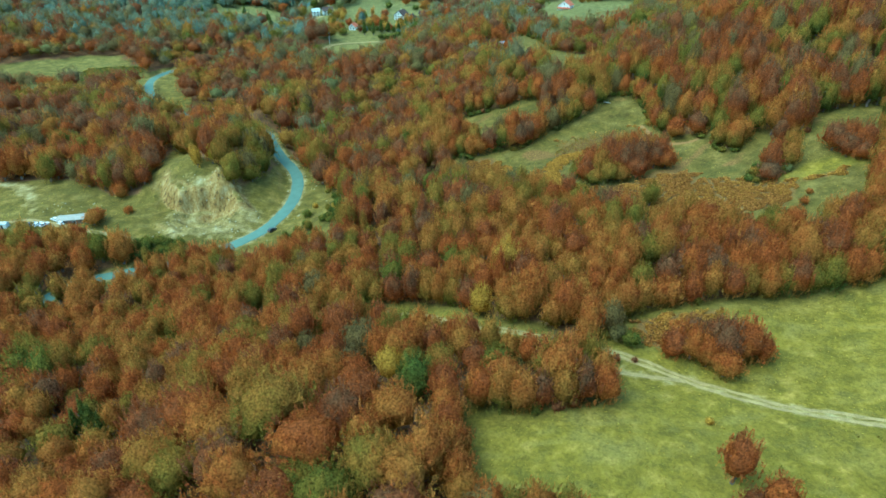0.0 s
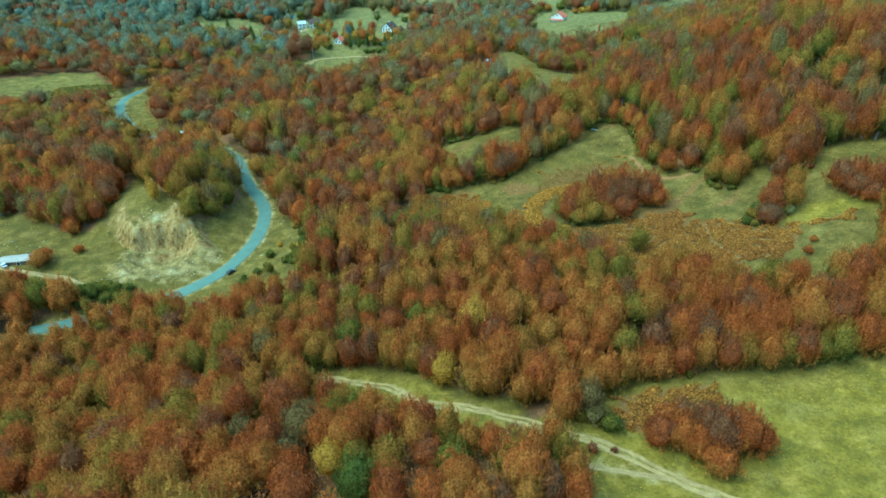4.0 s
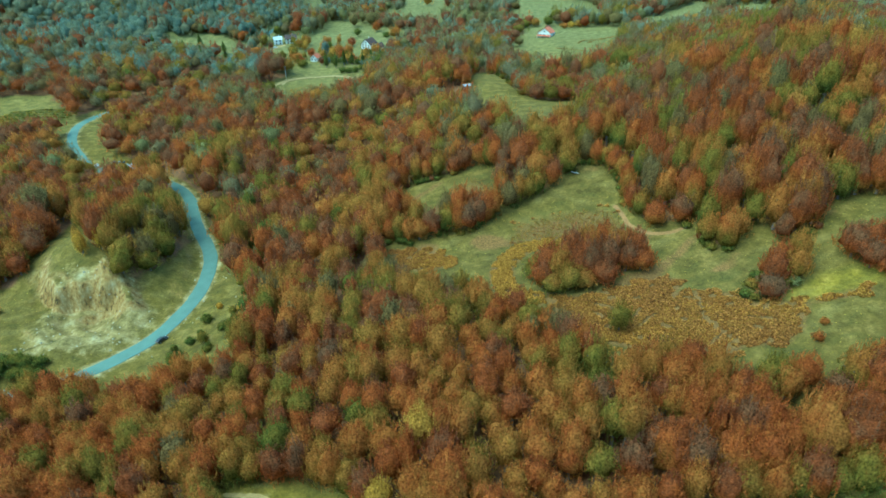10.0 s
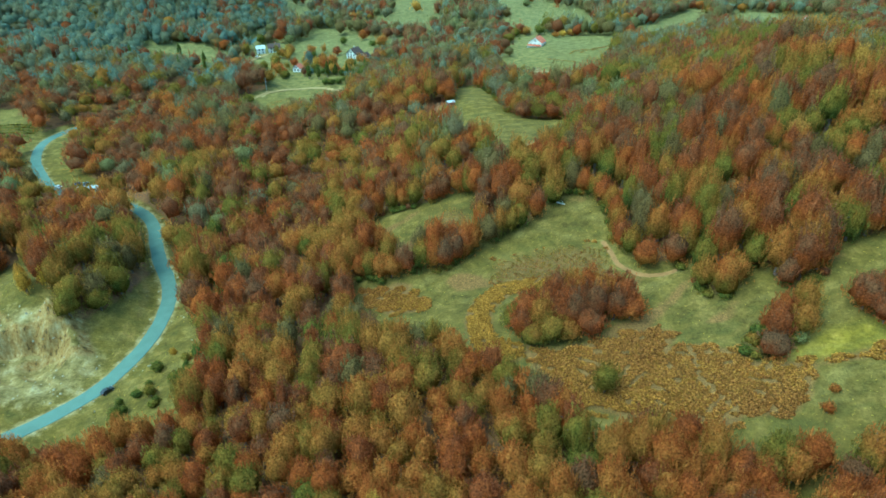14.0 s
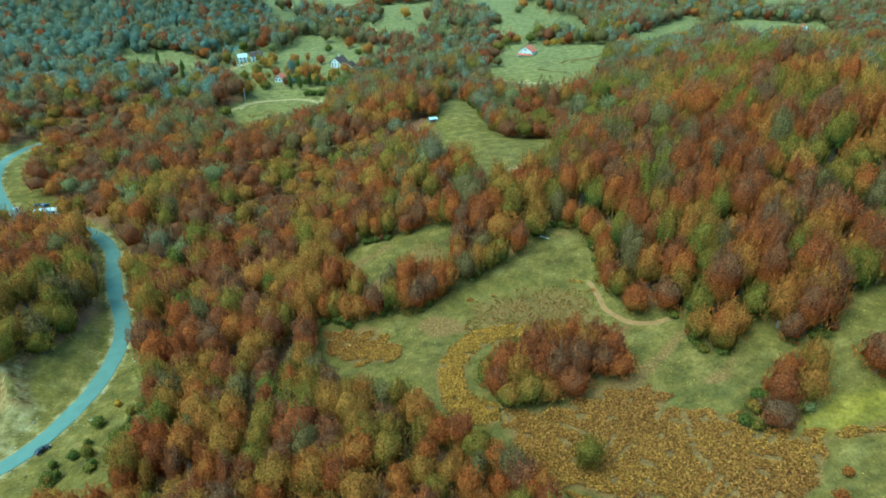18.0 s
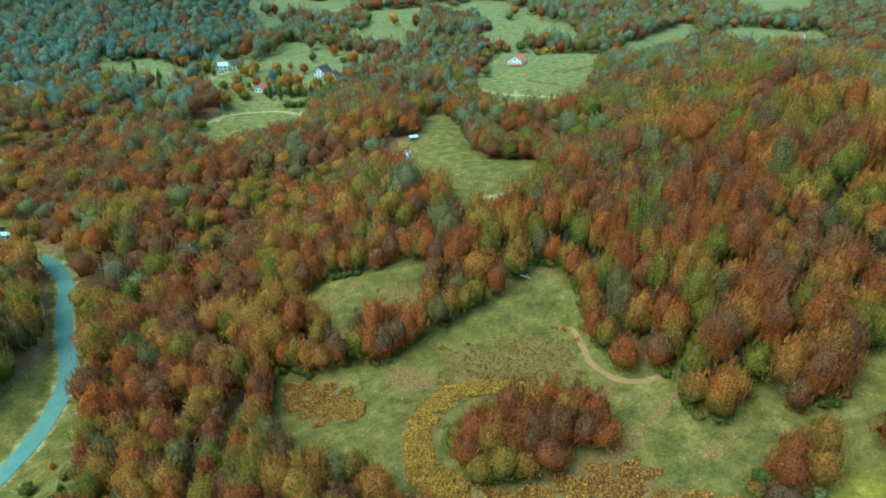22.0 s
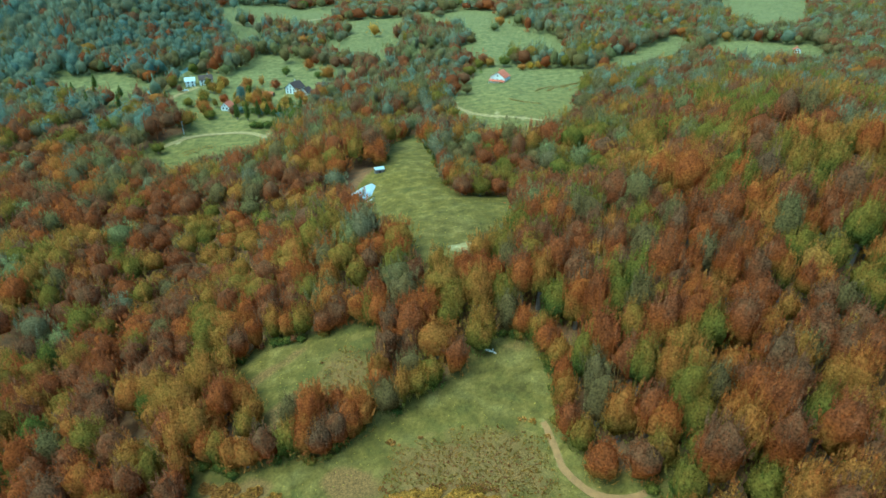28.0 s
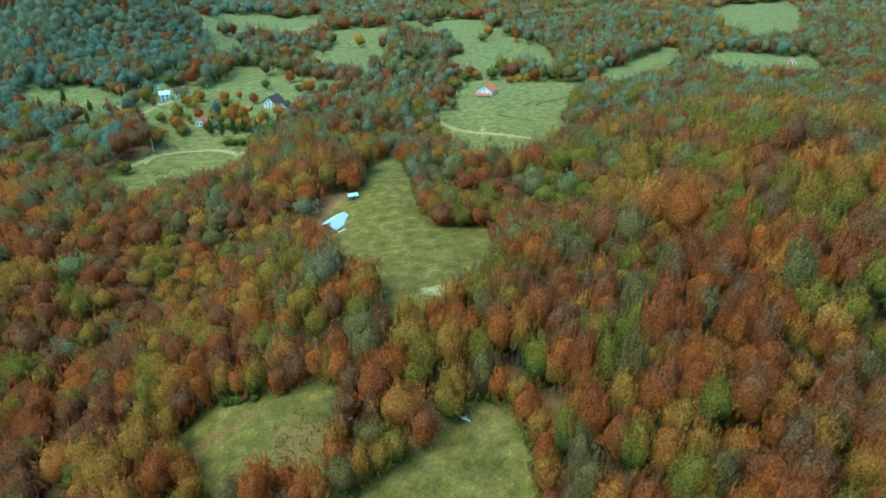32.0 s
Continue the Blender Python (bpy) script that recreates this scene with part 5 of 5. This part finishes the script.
def scatter(poly, step, rs, keep=1.0):
    p = np.array(poly, float)
    lo, hi = p.min(0), p.max(0)
    xx, yy = np.meshgrid(np.arange(lo[0], hi[0], step), np.arange(lo[1], hi[1], step))
    q = np.stack([xx.ravel(), yy.ravel()], 1) + rs.uniform(-0.5, 0.5, (xx.size, 2)) * step
    q = q[inside(q[:, 0], q[:, 1], poly) + 1.6 * np.sin(q[:, 0] * 0.7 + 2 * np.sin(q[:, 1] * 0.5)) + np.sin(q[:, 1] * 1.3 + q[:, 0] * 0.4) > 0.3]
    return q[rs.random(len(q)) < keep]


br = np.random.default_rng(11)
HAY_ROWS = [[(150, 632), (156, 640), (166, 645)], [(160, 634), (172, 645), (190, 652)], [(172, 640), (188, 652), (204, 660)], [(176, 632), (190, 642), (200, 650)], [(128, 612), (134, 600), (146, 592)],
            [(-92, 548), (-86, 556), (-78, 560)], [(-95, 553), (-88, 560), (-80, 564)]]
ring = np.repeat(RING_LINE, 150, 0) + br.uniform(-1, 1, size=(len(RING_LINE) * 150, 2)) * 3.4
fern = np.concatenate([scatter(BRACKEN_BIG, 0.5, br), scatter(BRACKEN_WEST, 0.5, br), scatter(BRACKEN_FRONT, 0.5, br, 0.8), ring, scatter(HEATH, 0.5, br, 0.5), scatter(GLADE_HEATH, 0.7, br, 0.6)] + [np.repeat(smooth_line(q, 1.0), 6, 0) + br.normal(size=(len(smooth_line(q, 1.0)) * 6, 2)) * 1.0 for q in HAY_ROWS])
lane = smooth_line([(104, 224), (104, 215), (103, 208), (106, 199), (108, 192)])
d_lane = near_line(fern[:, 0], fern[:, 1], lane, 6)[0]
clear = np.sin(fern[:, 0] * 0.55 + 1.7 * np.sin(fern[:, 1] * 0.4)) * np.sin(fern[:, 1] * 0.62 + 1.3 * np.sin(fern[:, 0] * 0.33)) < 0.72
fern = fern[(d_lane > 1.0) & clear]
hue_f = np.clip(0.966 + 0.006 * drift(fern[:, 0] * 3, fern[:, 1] * 3) + br.normal(0, 0.005, len(fern)), 0.952, 0.978)
hue_f[near_line(fern[:, 0], fern[:, 1], RING_LINE, 6)[0] < 5.5] = 0.976
heath_ = (inside(fern[:, 0], fern[:, 1], HEATH) > 0) | (fern[:, 1] > 288)
hue_f[heath_] = br.choice([0.16, 0.56, 0.60, 0.53, 0.64], int(heath_.sum()))
tagged(new("bracken", tuft_mesh("bracken", fern[:, 0], fern[:, 1], np.where(heath_, 0.5, 1.0) * br.uniform(0.42, 0.85, len(fern)), 6, 0.5, hue_f, 1.0, 0.72, 0.42)), "dry golden-brown bracken fronds in the meadow hollows", "bracken", kind="stuff")

gr = np.random.default_rng(12)
blade = np.concatenate([scatter(FRONT_MEADOW, 1.5, gr, 0.7), scatter(MEADOW, 1.9, gr, 0.55), scatter(UPPER_GLADE, 1.7, gr, 0.5), scatter(BARN_FIELD, 2.6, gr, 0.4), scatter(QUARRY_LAND, 2.2, gr, 0.5)])
gd = np.minimum(near_line(blade[:, 0], blade[:, 1], TRACK_LINE, 6)[0], near_line(blade[:, 0], blade[:, 1], TRACK2_LINE, 6)[0])
patch = np.sin(blade[:, 0] * 0.21 + 2 * np.sin(blade[:, 1] * 0.13)) + np.sin(blade[:, 1] * 0.27 + 1.5 * np.sin(blade[:, 0] * 0.17))
blade = blade[(gd > 1.6) & (near_line(blade[:, 0], blade[:, 1], ROAD, 8)[0] > 5) & (patch > -0.5)]
tagged(new("grass", tuft_mesh("grass", blade[:, 0], blade[:, 1], gr.uniform(0.2, 0.42, len(blade)), 4, 0.5, gr.choice([0.66, 0.70, 0.64, 0.72], len(blade)), 1.2)),
       "tussocks of yellowing meadow grass", "grass", kind="stuff")


def stones(name, x, y, size, label, material):
    rs = np.random.default_rng(len(x) + 3)
    v0, f0 = lumpy(1, rs)
    z = height(x, y)
    V, Fc = [], []
    for i in range(len(x)):
        s = size[i] * rs.uniform(0.6, 1.3, 3)
        V.append(v0 * s * rs.uniform(0.8, 1.2, (len(v0), 1)) + [x[i], y[i], z[i] + s[2] * 0.2])
        Fc.append(f0 + i * len(v0))
    return tagged(new(name, mesh_of(name, np.concatenate(V), np.concatenate(Fc), material)), label, "stones", kind="stuff")


sr = np.random.default_rng(13)
rub = scatter(QUARRY, 1.7, sr, 0.16)
t_road = np.gradient(ROAD, axis=0)
t_road /= np.linalg.norm(t_road, axis=1)[:, None]
nr = np.stack([-t_road[:, 1], t_road[:, 0]], 1)
pick = sr.choice(len(ROAD), 170)
curb = ROAD[pick] + nr[pick] * (sr.choice([-1, 1], len(pick)) * sr.uniform(3.7, 4.6, len(pick)))[:, None]
bank = ROAD[pick] + nr[pick] * (-sr.uniform(7, 19, len(pick)))[:, None]
bank = bank[(bank[:, 1] > 225) & (bank[:, 1] < 320)]
yard = np.stack([sr.uniform(-190, -160, 26), sr.uniform(254, 268, 26)], 1)
allst = np.concatenate([rub, curb, bank, yard])
stones("rubble", allst[:, 0], allst[:, 1], sr.uniform(0.12, 0.5, len(allst)), "pale limestone rubble of the quarry and the road verge", STONE)


# ---- houses and sheds ----
def house(name, x, y, rz, length, width, wall_h, roof_h, wall_m, roof_m, label, category, gable_win=2, side_win=3, storeys=1, over=0.5, porch=False, chimney=True, door=True):
    """A gabled house: wall, two roof slopes, windows with frames and panes, door, chimney. The ridge runs along local x."""
    xs = np.array([-length / 2, length / 2, -length / 2, length / 2]) * 0.9
    z = float(min(height(x + xs, y + np.array([-1, -1, 1, 1]) * width * 0.4)))
    e = tagged(empty(name, x, y, z, rz), label, category)
    bm = bmesh.new()
    prism(bm, [(-width / 2, -1.5), (width / 2, -1.5), (width / 2, wall_h), (0, wall_h + roof_h), (-width / 2, wall_h)], -length / 2, length / 2)
    part("wall", bm, wall_m, e)
    sl = math.hypot(width / 2, roof_h)
    for sgn in (-1, 1):
        bm = bmesh.new()
        ux, uz = sgn * (width / 2) / sl, -roof_h / sl
        a = (0, wall_h + roof_h + 0.06)
        b = (ux * (sl + over), wall_h + roof_h + 0.06 + uz * (sl + over))
        prism(bm, [a, b, (b[0], b[1] + 0.16), (0, a[1] + 0.16)] if sgn > 0 else [b, a, (0, a[1] + 0.16), (b[0], b[1] + 0.16)], -length / 2 - over, length / 2 + over)
        bmesh.ops.recalc_face_normals(bm, faces=bm.faces)
        rf = part("roof", bm, roof_m, e)
        bm = bmesh.new()
        k = max(4, int(length / 1.2))
        for i in range(k):
            px = -length / 2 - over + (i + 0.5) * (length + 2 * over) / k
            for sx in (0,):
                p0 = (px, ux * 0.1, a[1] + 0.17 + uz * 0.1)
                p1 = (px, ux * (sl + over), a[1] + 0.17 + uz * (sl + over))
                tube(bm, p0, p1, 0.04, 0.04, 4)
        part("seam", bm, roof_m, rf)

    def win(px, py, pz, along, w=1.1, h=1.3):
        bm = bmesh.new()
        sx, sy = (0.10, w + 0.24) if along == "y" else (w + 0.24, 0.10)
        box(bm, px, py, pz, sx, sy, h + 0.24, bevel=0.02)
        o = part("window", bm, WHITE if wall_m != WHITE else WOOD, e)
        bm = bmesh.new()
        sx, sy = (0.14, w) if along == "y" else (w, 0.14)
        box(bm, px, py, pz, sx, sy, h)
        part("pane", bm, GLASS, o)

    for st in range(storeys):
        zc = wall_h * (st + 0.55) / storeys
        for end in (-1, 1):
            for i in range(gable_win):
                win(end * length / 2, (i - (gable_win - 1) / 2) * width / (gable_win + 0.3), zc, "y")
            for i in range(side_win):
                if door and st == 0 and end == -1 and i == 0:
                    bm = bmesh.new()
                    box(bm, (i - (side_win - 1) / 2) * length / (side_win + 0.3), -width / 2, 1.0, 1.0, 0.12, 2.1, bevel=0.03)
                    part("door", bm, DARKWOOD, e)
                    continue
                win((i - (side_win - 1) / 2) * length / (side_win + 0.3), end * width / 2, zc, "x")
    if gable_win and roof_h > 2:
        win(-length / 2, 0, wall_h + roof_h * 0.3, "y", 0.9, 1.0)
    if chimney:
        bm = bmesh.new()
        box(bm, length * 0.18, width * 0.12, wall_h + roof_h + 0.3, 0.6, 0.6, 1.6, bevel=0.03)
        box(bm, length * 0.18, width * 0.12, wall_h + roof_h + 1.12, 0.75, 0.75, 0.14)
        part("chimney", bm, REDTILE if roof_m == REDTILE else CONCRETE, e)
    if porch:
        bm = bmesh.new()
        x0 = -length / 2
        v = [bm.verts.new(q) for q in ((x0, -width / 2 - 0.6, wall_h * 0.56), (x0, width / 2 + 0.6, wall_h * 0.56), (x0 - 2.6, width / 2 + 0.6, wall_h * 0.38), (x0 - 2.6, -width / 2 - 0.6, wall_h * 0.38),
                                       (x0, -width / 2 - 0.6, wall_h * 0.56 + 0.15), (x0, width / 2 + 0.6, wall_h * 0.56 + 0.15), (x0 - 2.6, width / 2 + 0.6, wall_h * 0.38 + 0.15), (x0 - 2.6, -width / 2 - 0.6, wall_h * 0.38 + 0.15))]
        for q in ((0, 1, 2, 3), (7, 6, 5, 4), (0, 4, 5, 1), (1, 5, 6, 2), (2, 6, 7, 3), (3, 7, 4, 0)):
            bm.faces.new([v[i] for i in q])
        part("porch_roof", bm, roof_m, e)
        for py in (-width / 2, -width / 6, width / 6, width / 2):
            bm = bmesh.new()
            box(bm, x0 - 2.4, py, wall_h * 0.19 - 0.4, 0.25, 0.25, wall_h * 0.38 + 0.8)
            part("post", bm, WHITE, e)
    return e


house("house", 127, 671, 62, 12.0, 12.5, 4.6, 4.2, WHITE, REDTILE, "white rendered house with red tiled roof and porch roof", "house", 3, 2, 1, 0.7, porch=True)
house("barn", 36.5, 421, 62, 12.0, 8.0, 2.6, 2.0, WOOD, TIN, "low barn with pale sheet-metal roof beside the field", "barn", 0, 2, 1, 0.5, chimney=False)
house("hut", 42, 440, 20, 4.2, 3.0, 2.0, 0.7, WOOD, TIN, "small hut with pale metal roof behind the barn", "hut", 0, 1, 1, 0.3, chimney=False)
house("house", -127, 711, 20, 11.0, 8.0, 5.0, 3.2, WHITE, DARKTILE, "tall white house with dark roof in the valley", "house", 2, 3, 2, 0.6)
house("house", -139, 706, 20, 8.0, 7.0, 5.0, 2.5, WHITE, TIN, "white house with pale roof beside a yard", "house", 2, 2, 2, 0.5)
house("house", -44, 682, 64, 12.0, 10.5, 4.4, 4.6, WHITE, DARKTILE, "large white chalet with steep dark roof", "house", 3, 3, 2, 1.0)
house("house", -33, 672, 72, 9.0, 7.0, 3.0, 3.2, WHITE, DARKTILE, "white gabled wing with dark roof", "house", 2, 2, 1, 0.7, chimney=False)
house("outbuilding", -19, 684, -12, 12.0, 7.0, 2.6, 2.4, DARKWOOD, DARKTILE, "long dark timber outbuilding with brown roof", "shed", 0, 2, 1, 0.7, chimney=False)
house("outbuilding", -14, 674, -12, 8.0, 6.0, 2.3, 2.0, DARKWOOD, DARKTILE, "dark timber shed with brown roof", "shed", 0, 1, 1, 0.6, chimney=False)
house("outbuilding", -66, 676, -10, 10.0, 5.0, 2.3, 1.6, DARKWOOD, REDTILE, "low shed with rust-red roof", "shed", 0, 1, 1, 0.5, chimney=False)
house("house", -90, 643, 75, 8.0, 7.0, 3.0, 3.0, WHITE, REDTILE, "small pale house with orange-red roof among trees", "house", 2, 2, 1, 0.6)
house("house", 409, 736, 70, 7.0, 5.5, 3.0, 2.2, WHITE, REDTILE, "small white house with red roof far off on the hill", "house", 2, 2, 1, 0.6)
house("hut", -126, 534, 30, 7.0, 5.0, 2.4, 1.8, WOOD, RUSTTIN, "yellowish wooden hut among trees", "hut", 1, 1, 1, 0.4, chimney=False)
house("cabin", -278, 629, 80, 9.0, 8.0, 3.0, 5.0, WOOD, RUSTTIN, "steep grey-roofed cabin among conifers", "cabin", 2, 1, 1, 0.6, chimney=False)
house("shed", -169, 250, 12, 14.0, 5.5, 2.6, 0.9, WOOD, RUSTTIN, "long low shed with pale sheet roof by the yard", "shed", 0, 3, 1, 0.4, chimney=False)
house("shed", -160, 401, 14, 13.0, 4.0, 2.4, 0.5, CONCRETE, TIN, "long low roadside shed with pale roof", "shed", 0, 2, 1, 0.3, chimney=False)
house("hut", -198, 243, 5, 4.0, 2.6, 2.3, 0.4, WHITE, TIN, "small white hut in the farm yard", "hut", 0, 1, 1, 0.1, chimney=False)


# ---- vehicles ----
def car_paint(name, c):
    return mat(name, c, rough=0.3, noise_scale=0.8, amount=0.1, fine=4, bump=0.0, spec=0.5)


def car(x, y, rz, paint, label, z=None):
    """A parked car: shaped body, cabin glass, four wheels with rims, lights. It points along local x."""
    e = tagged(empty("car", x, y, hz(x, y) if z is None else z, rz), label, "car", "parked cars")
    bm = bmesh.new()
    prof = [(-2.15, 0.35), (-2.2, 0.75), (-2.1, 0.98), (-1.55, 1.05), (-1.15, 1.02), (0.75, 0.98), (1.35, 0.92), (2.0, 0.78), (2.2, 0.6), (2.18, 0.35)]
    prism(bm, [(a, b) for a, b in prof], -0.86, 0.86)
    bmesh.ops.recalc_face_normals(bm, faces=bm.faces)
    bmesh.ops.bevel(bm, geom=list(bm.edges), offset=0.07, segments=2, affect="EDGES")
    bm.transform(Matrix.Rotation(radians(-90), 4, "Z"))
    part("body", bm, paint, e)
    bm = bmesh.new()
    prism(bm, [(-1.85, 1.0), (-1.35, 1.40), (0.1, 1.42), (0.95, 0.96)], -0.72, 0.72)
    bmesh.ops.recalc_face_normals(bm, faces=bm.faces)
    bm.transform(Matrix.Rotation(radians(-90), 4, "Z"))
    part("window", bm, GLASS, e)
    bm = bmesh.new()
    box(bm, -0.62, 0, 1.44, 1.5, 1.36, 0.07, bevel=0.03)
    part("roof", bm, paint, e)
    for wx in (-1.35, 1.35):
        for wy in (-0.82, 0.82):
            bm = bmesh.new()
            tube(bm, (wx, wy - 0.11, 0.32), (wx, wy + 0.11, 0.32), 0.32, 0.32, 14)
            ty = part("tyre", bm, TYRE, e)
            bm = bmesh.new()
            tube(bm, (wx, wy - 0.12, 0.32), (wx, wy + 0.12, 0.32), 0.19, 0.19, 10)
            part("rim", bm, TIN, ty)
    for px, nm in ((2.12, "headlight"), (-2.17, "tail_light")):
        for py in (-0.62, 0.62):
            bm = bmesh.new()
            box(bm, px, py, 0.7, 0.12, 0.34, 0.16, bevel=0.03)
            part(nm, bm, WHITE if px > 0 else REDTILE, e)
    return e


BLACKPAINT, WHITEPAINT, BLUEPAINT = car_paint("black_car_paint", (0.02, 0.022, 0.025)), car_paint("white_car_paint", (0.75, 0.76, 0.76)), car_paint("blue_car_paint", (0.05, 0.10, 0.18))
car(-77.2, 242.6, 60, BLACKPAINT, "dark parked car at the edge of the asphalt road", hz(-80, 244) + 0.2)
for cx_, cy_, rz_, pm, lb in ((-185.5, 243.5, 65, BLUEPAINT, "dark blue car parked in the farm yard"), (-182.6, 243.6, 66, WHITEPAINT, "white car parked in the farm yard"),
                              (-179.8, 243.8, 64, WHITEPAINT, "white car parked in the farm yard"), (-177.6, 248.4, 150, WHITEPAINT, "white car parked across the yard"),
                              (-173.6, 245.6, 140, WHITEPAINT, "white car parked by the yard track"), (-179, 404, 150, WHITEPAINT, "white car beside the valley road"),
                              (-170, 409, 30, BLUEPAINT, "dark blue car parked off the valley road"), (-167, 410, 80, BLUEPAINT, "dark blue car parked off the valley road"),
                              (-138, 690, 20, WHITEPAINT, "white car in the house yard")):
    car(cx_, cy_, rz_, pm, lb)

# ---- pole, log, planks ----
pz = hz(-105, 585)
pole_ = tagged(empty("utility_pole", -105, 585, pz), "pale grey concrete utility pole in the field", "pole")
bm = bmesh.new()
tube(bm, (0, 0, -0.5), (0, 0, 9.5), 0.28, 0.18, 10)
part("post", bm, CONCRETE, pole_)
bm = bmesh.new()
box(bm, 0, 0, 9.0, 1.7, 0.12, 0.14, bevel=0.02)
arm = part("crossarm", bm, WOOD, pole_)
for ax in (-0.7, 0.0, 0.7):
    bm = bmesh.new()
    tube(bm, (ax, 0, 9.07), (ax, 0, 9.3), 0.05, 0.035, 8)
    part("insulator", bm, WHITE, arm)


def log(x0, y0, x1, y1, r, label):
    z0, z1 = hz(x0, y0), hz(x1, y1)
    e = tagged(empty("log", x0, y0, z0), label, "log")
    bm = bmesh.new()
    tube(bm, (0, 0, r * 0.8), (x1 - x0, y1 - y0, z1 - z0 + r * 0.7), r, r * 0.6, 9)
    part("stem", bm, mat("pale_bare_wood", (0.62, 0.58, 0.5), noise_scale=1.0), e)
    bm = bmesh.new()
    tube(bm, ((x1 - x0) * 0.6, (y1 - y0) * 0.6, (z1 - z0) * 0.6 + r), ((x1 - x0) * 0.75, (y1 - y0) * 0.75 + 0.8, (z1 - z0) * 0.7 + 0.9), r * 0.4, r * 0.2, 6)
    part("branch", bm, mat("pale_bare_wood", (0.62, 0.58, 0.5)), e)


log(80.4, 301.0, 83.2, 299.0, 0.3, "pale bare fallen trunk at the top of the meadow")
log(38.2, 412.5, 41.4, 413.6, 0.3, "pale timber beam lying beside the barn")

# ---- garden and orchard trees of the village ----
vg = np.random.default_rng(41)
planted = 0
while planted < 48:
    x, y = vg.uniform(-150, 0), vg.uniform(600, 712)
    if inside(np.array([x]), np.array([y]), VILLAGE_YARD)[0] < 1 or inside(np.array([x]), np.array([y]), LAWN)[0] > -2 or any(math.hypot(x - hx, y - hy) < hr * 0.75 for hx, hy, hr in HOUSES) or (x > -70 and y > 655 and vg.random() < 0.85):
        continue
    tree(x, y, vg.uniform(2.6, 4.6), vg.uniform(6.0, 10.5), float(vg.choice([0.98, 0.46, 0.42, 0.30, 0.66, 0.72, 0.80, 0.97, 0.55, 0.12])), "mid", 0.15, "tree", "garden trees of the village", "among the village houses")
    planted += 1

# ---- conifers in the valley ----
cf_ = np.random.default_rng(17)
for x, y in [(-285 + 13 * i + cf_.uniform(-4, 4), 655 + cf_.uniform(-25, 30)) for i in range(12)] + [(-215 + cf_.uniform(-20, 20), 640 + cf_.uniform(-30, 30)) for _ in range(7)] + \
        [(-250 + cf_.uniform(-60, 60), 735 + cf_.uniform(-25, 25)) for _ in range(12)] + [(-98 + cf_.uniform(-10, 10), 118 + cf_.uniform(-8, 8)) for _ in range(7)] + \
        [(-75 + 8 * i + cf_.uniform(-2, 2), 618 + cf_.uniform(-5, 5)) for i in range(7)]:
    tree(x, y, cf_.uniform(2.3, 3.4), cf_.uniform(10, 15), 0.86, "cone", 0.0, "conifer", "dark conifers", "in the valley")

# ---- scrub on the bank beside the road ----
sb = np.random.default_rng(19)
made = 0
while made < 46:
    x, y = sb.uniform(-70, -42), sb.uniform(222, 322)
    d = near_line(np.array([x]), np.array([y]), ROAD, 40)[0][0]
    if (8 if made % 4 == 0 else 17) < d < 30 and x > -74:
        tree(x, y, sb.uniform(1.2, 2.6), sb.uniform(1.8, 4.6), float(sb.choice([0.74, 0.66, 0.78, 0.84, 0.80, 0.985])), "bush", 0.1, "shrub", "shrubs of the road bank", "on the bank beside the road", low=0.0)
        made += 1

# ---- rows of low bushes on the west field ----
wr = np.random.default_rng(23)
row_x, row_y = [], []
for i in range(10):
    xs_ = np.arange(-304 + 2 * i, -242 + 0.5 * i, 1.1)
    row_x.append(xs_ + wr.uniform(-0.4, 0.4, len(xs_)))
    row_y.append(455 + 5.2 * i + 2.2 * np.sin(xs_ / 17 + i * 0.3) + wr.uniform(-0.4, 0.4, len(xs_)))
row_x, row_y = np.concatenate(row_x), np.concatenate(row_y)
tagged(new("bush_rows", tuft_mesh("bush_rows", row_x, row_y, wr.uniform(1.0, 1.9, len(row_x)), 6, 0.55, wr.choice([0.80, 0.84, 0.74, 0.66], len(row_x)))), "long rows of low dark-green bushes across the field", "bushes", kind="stuff")
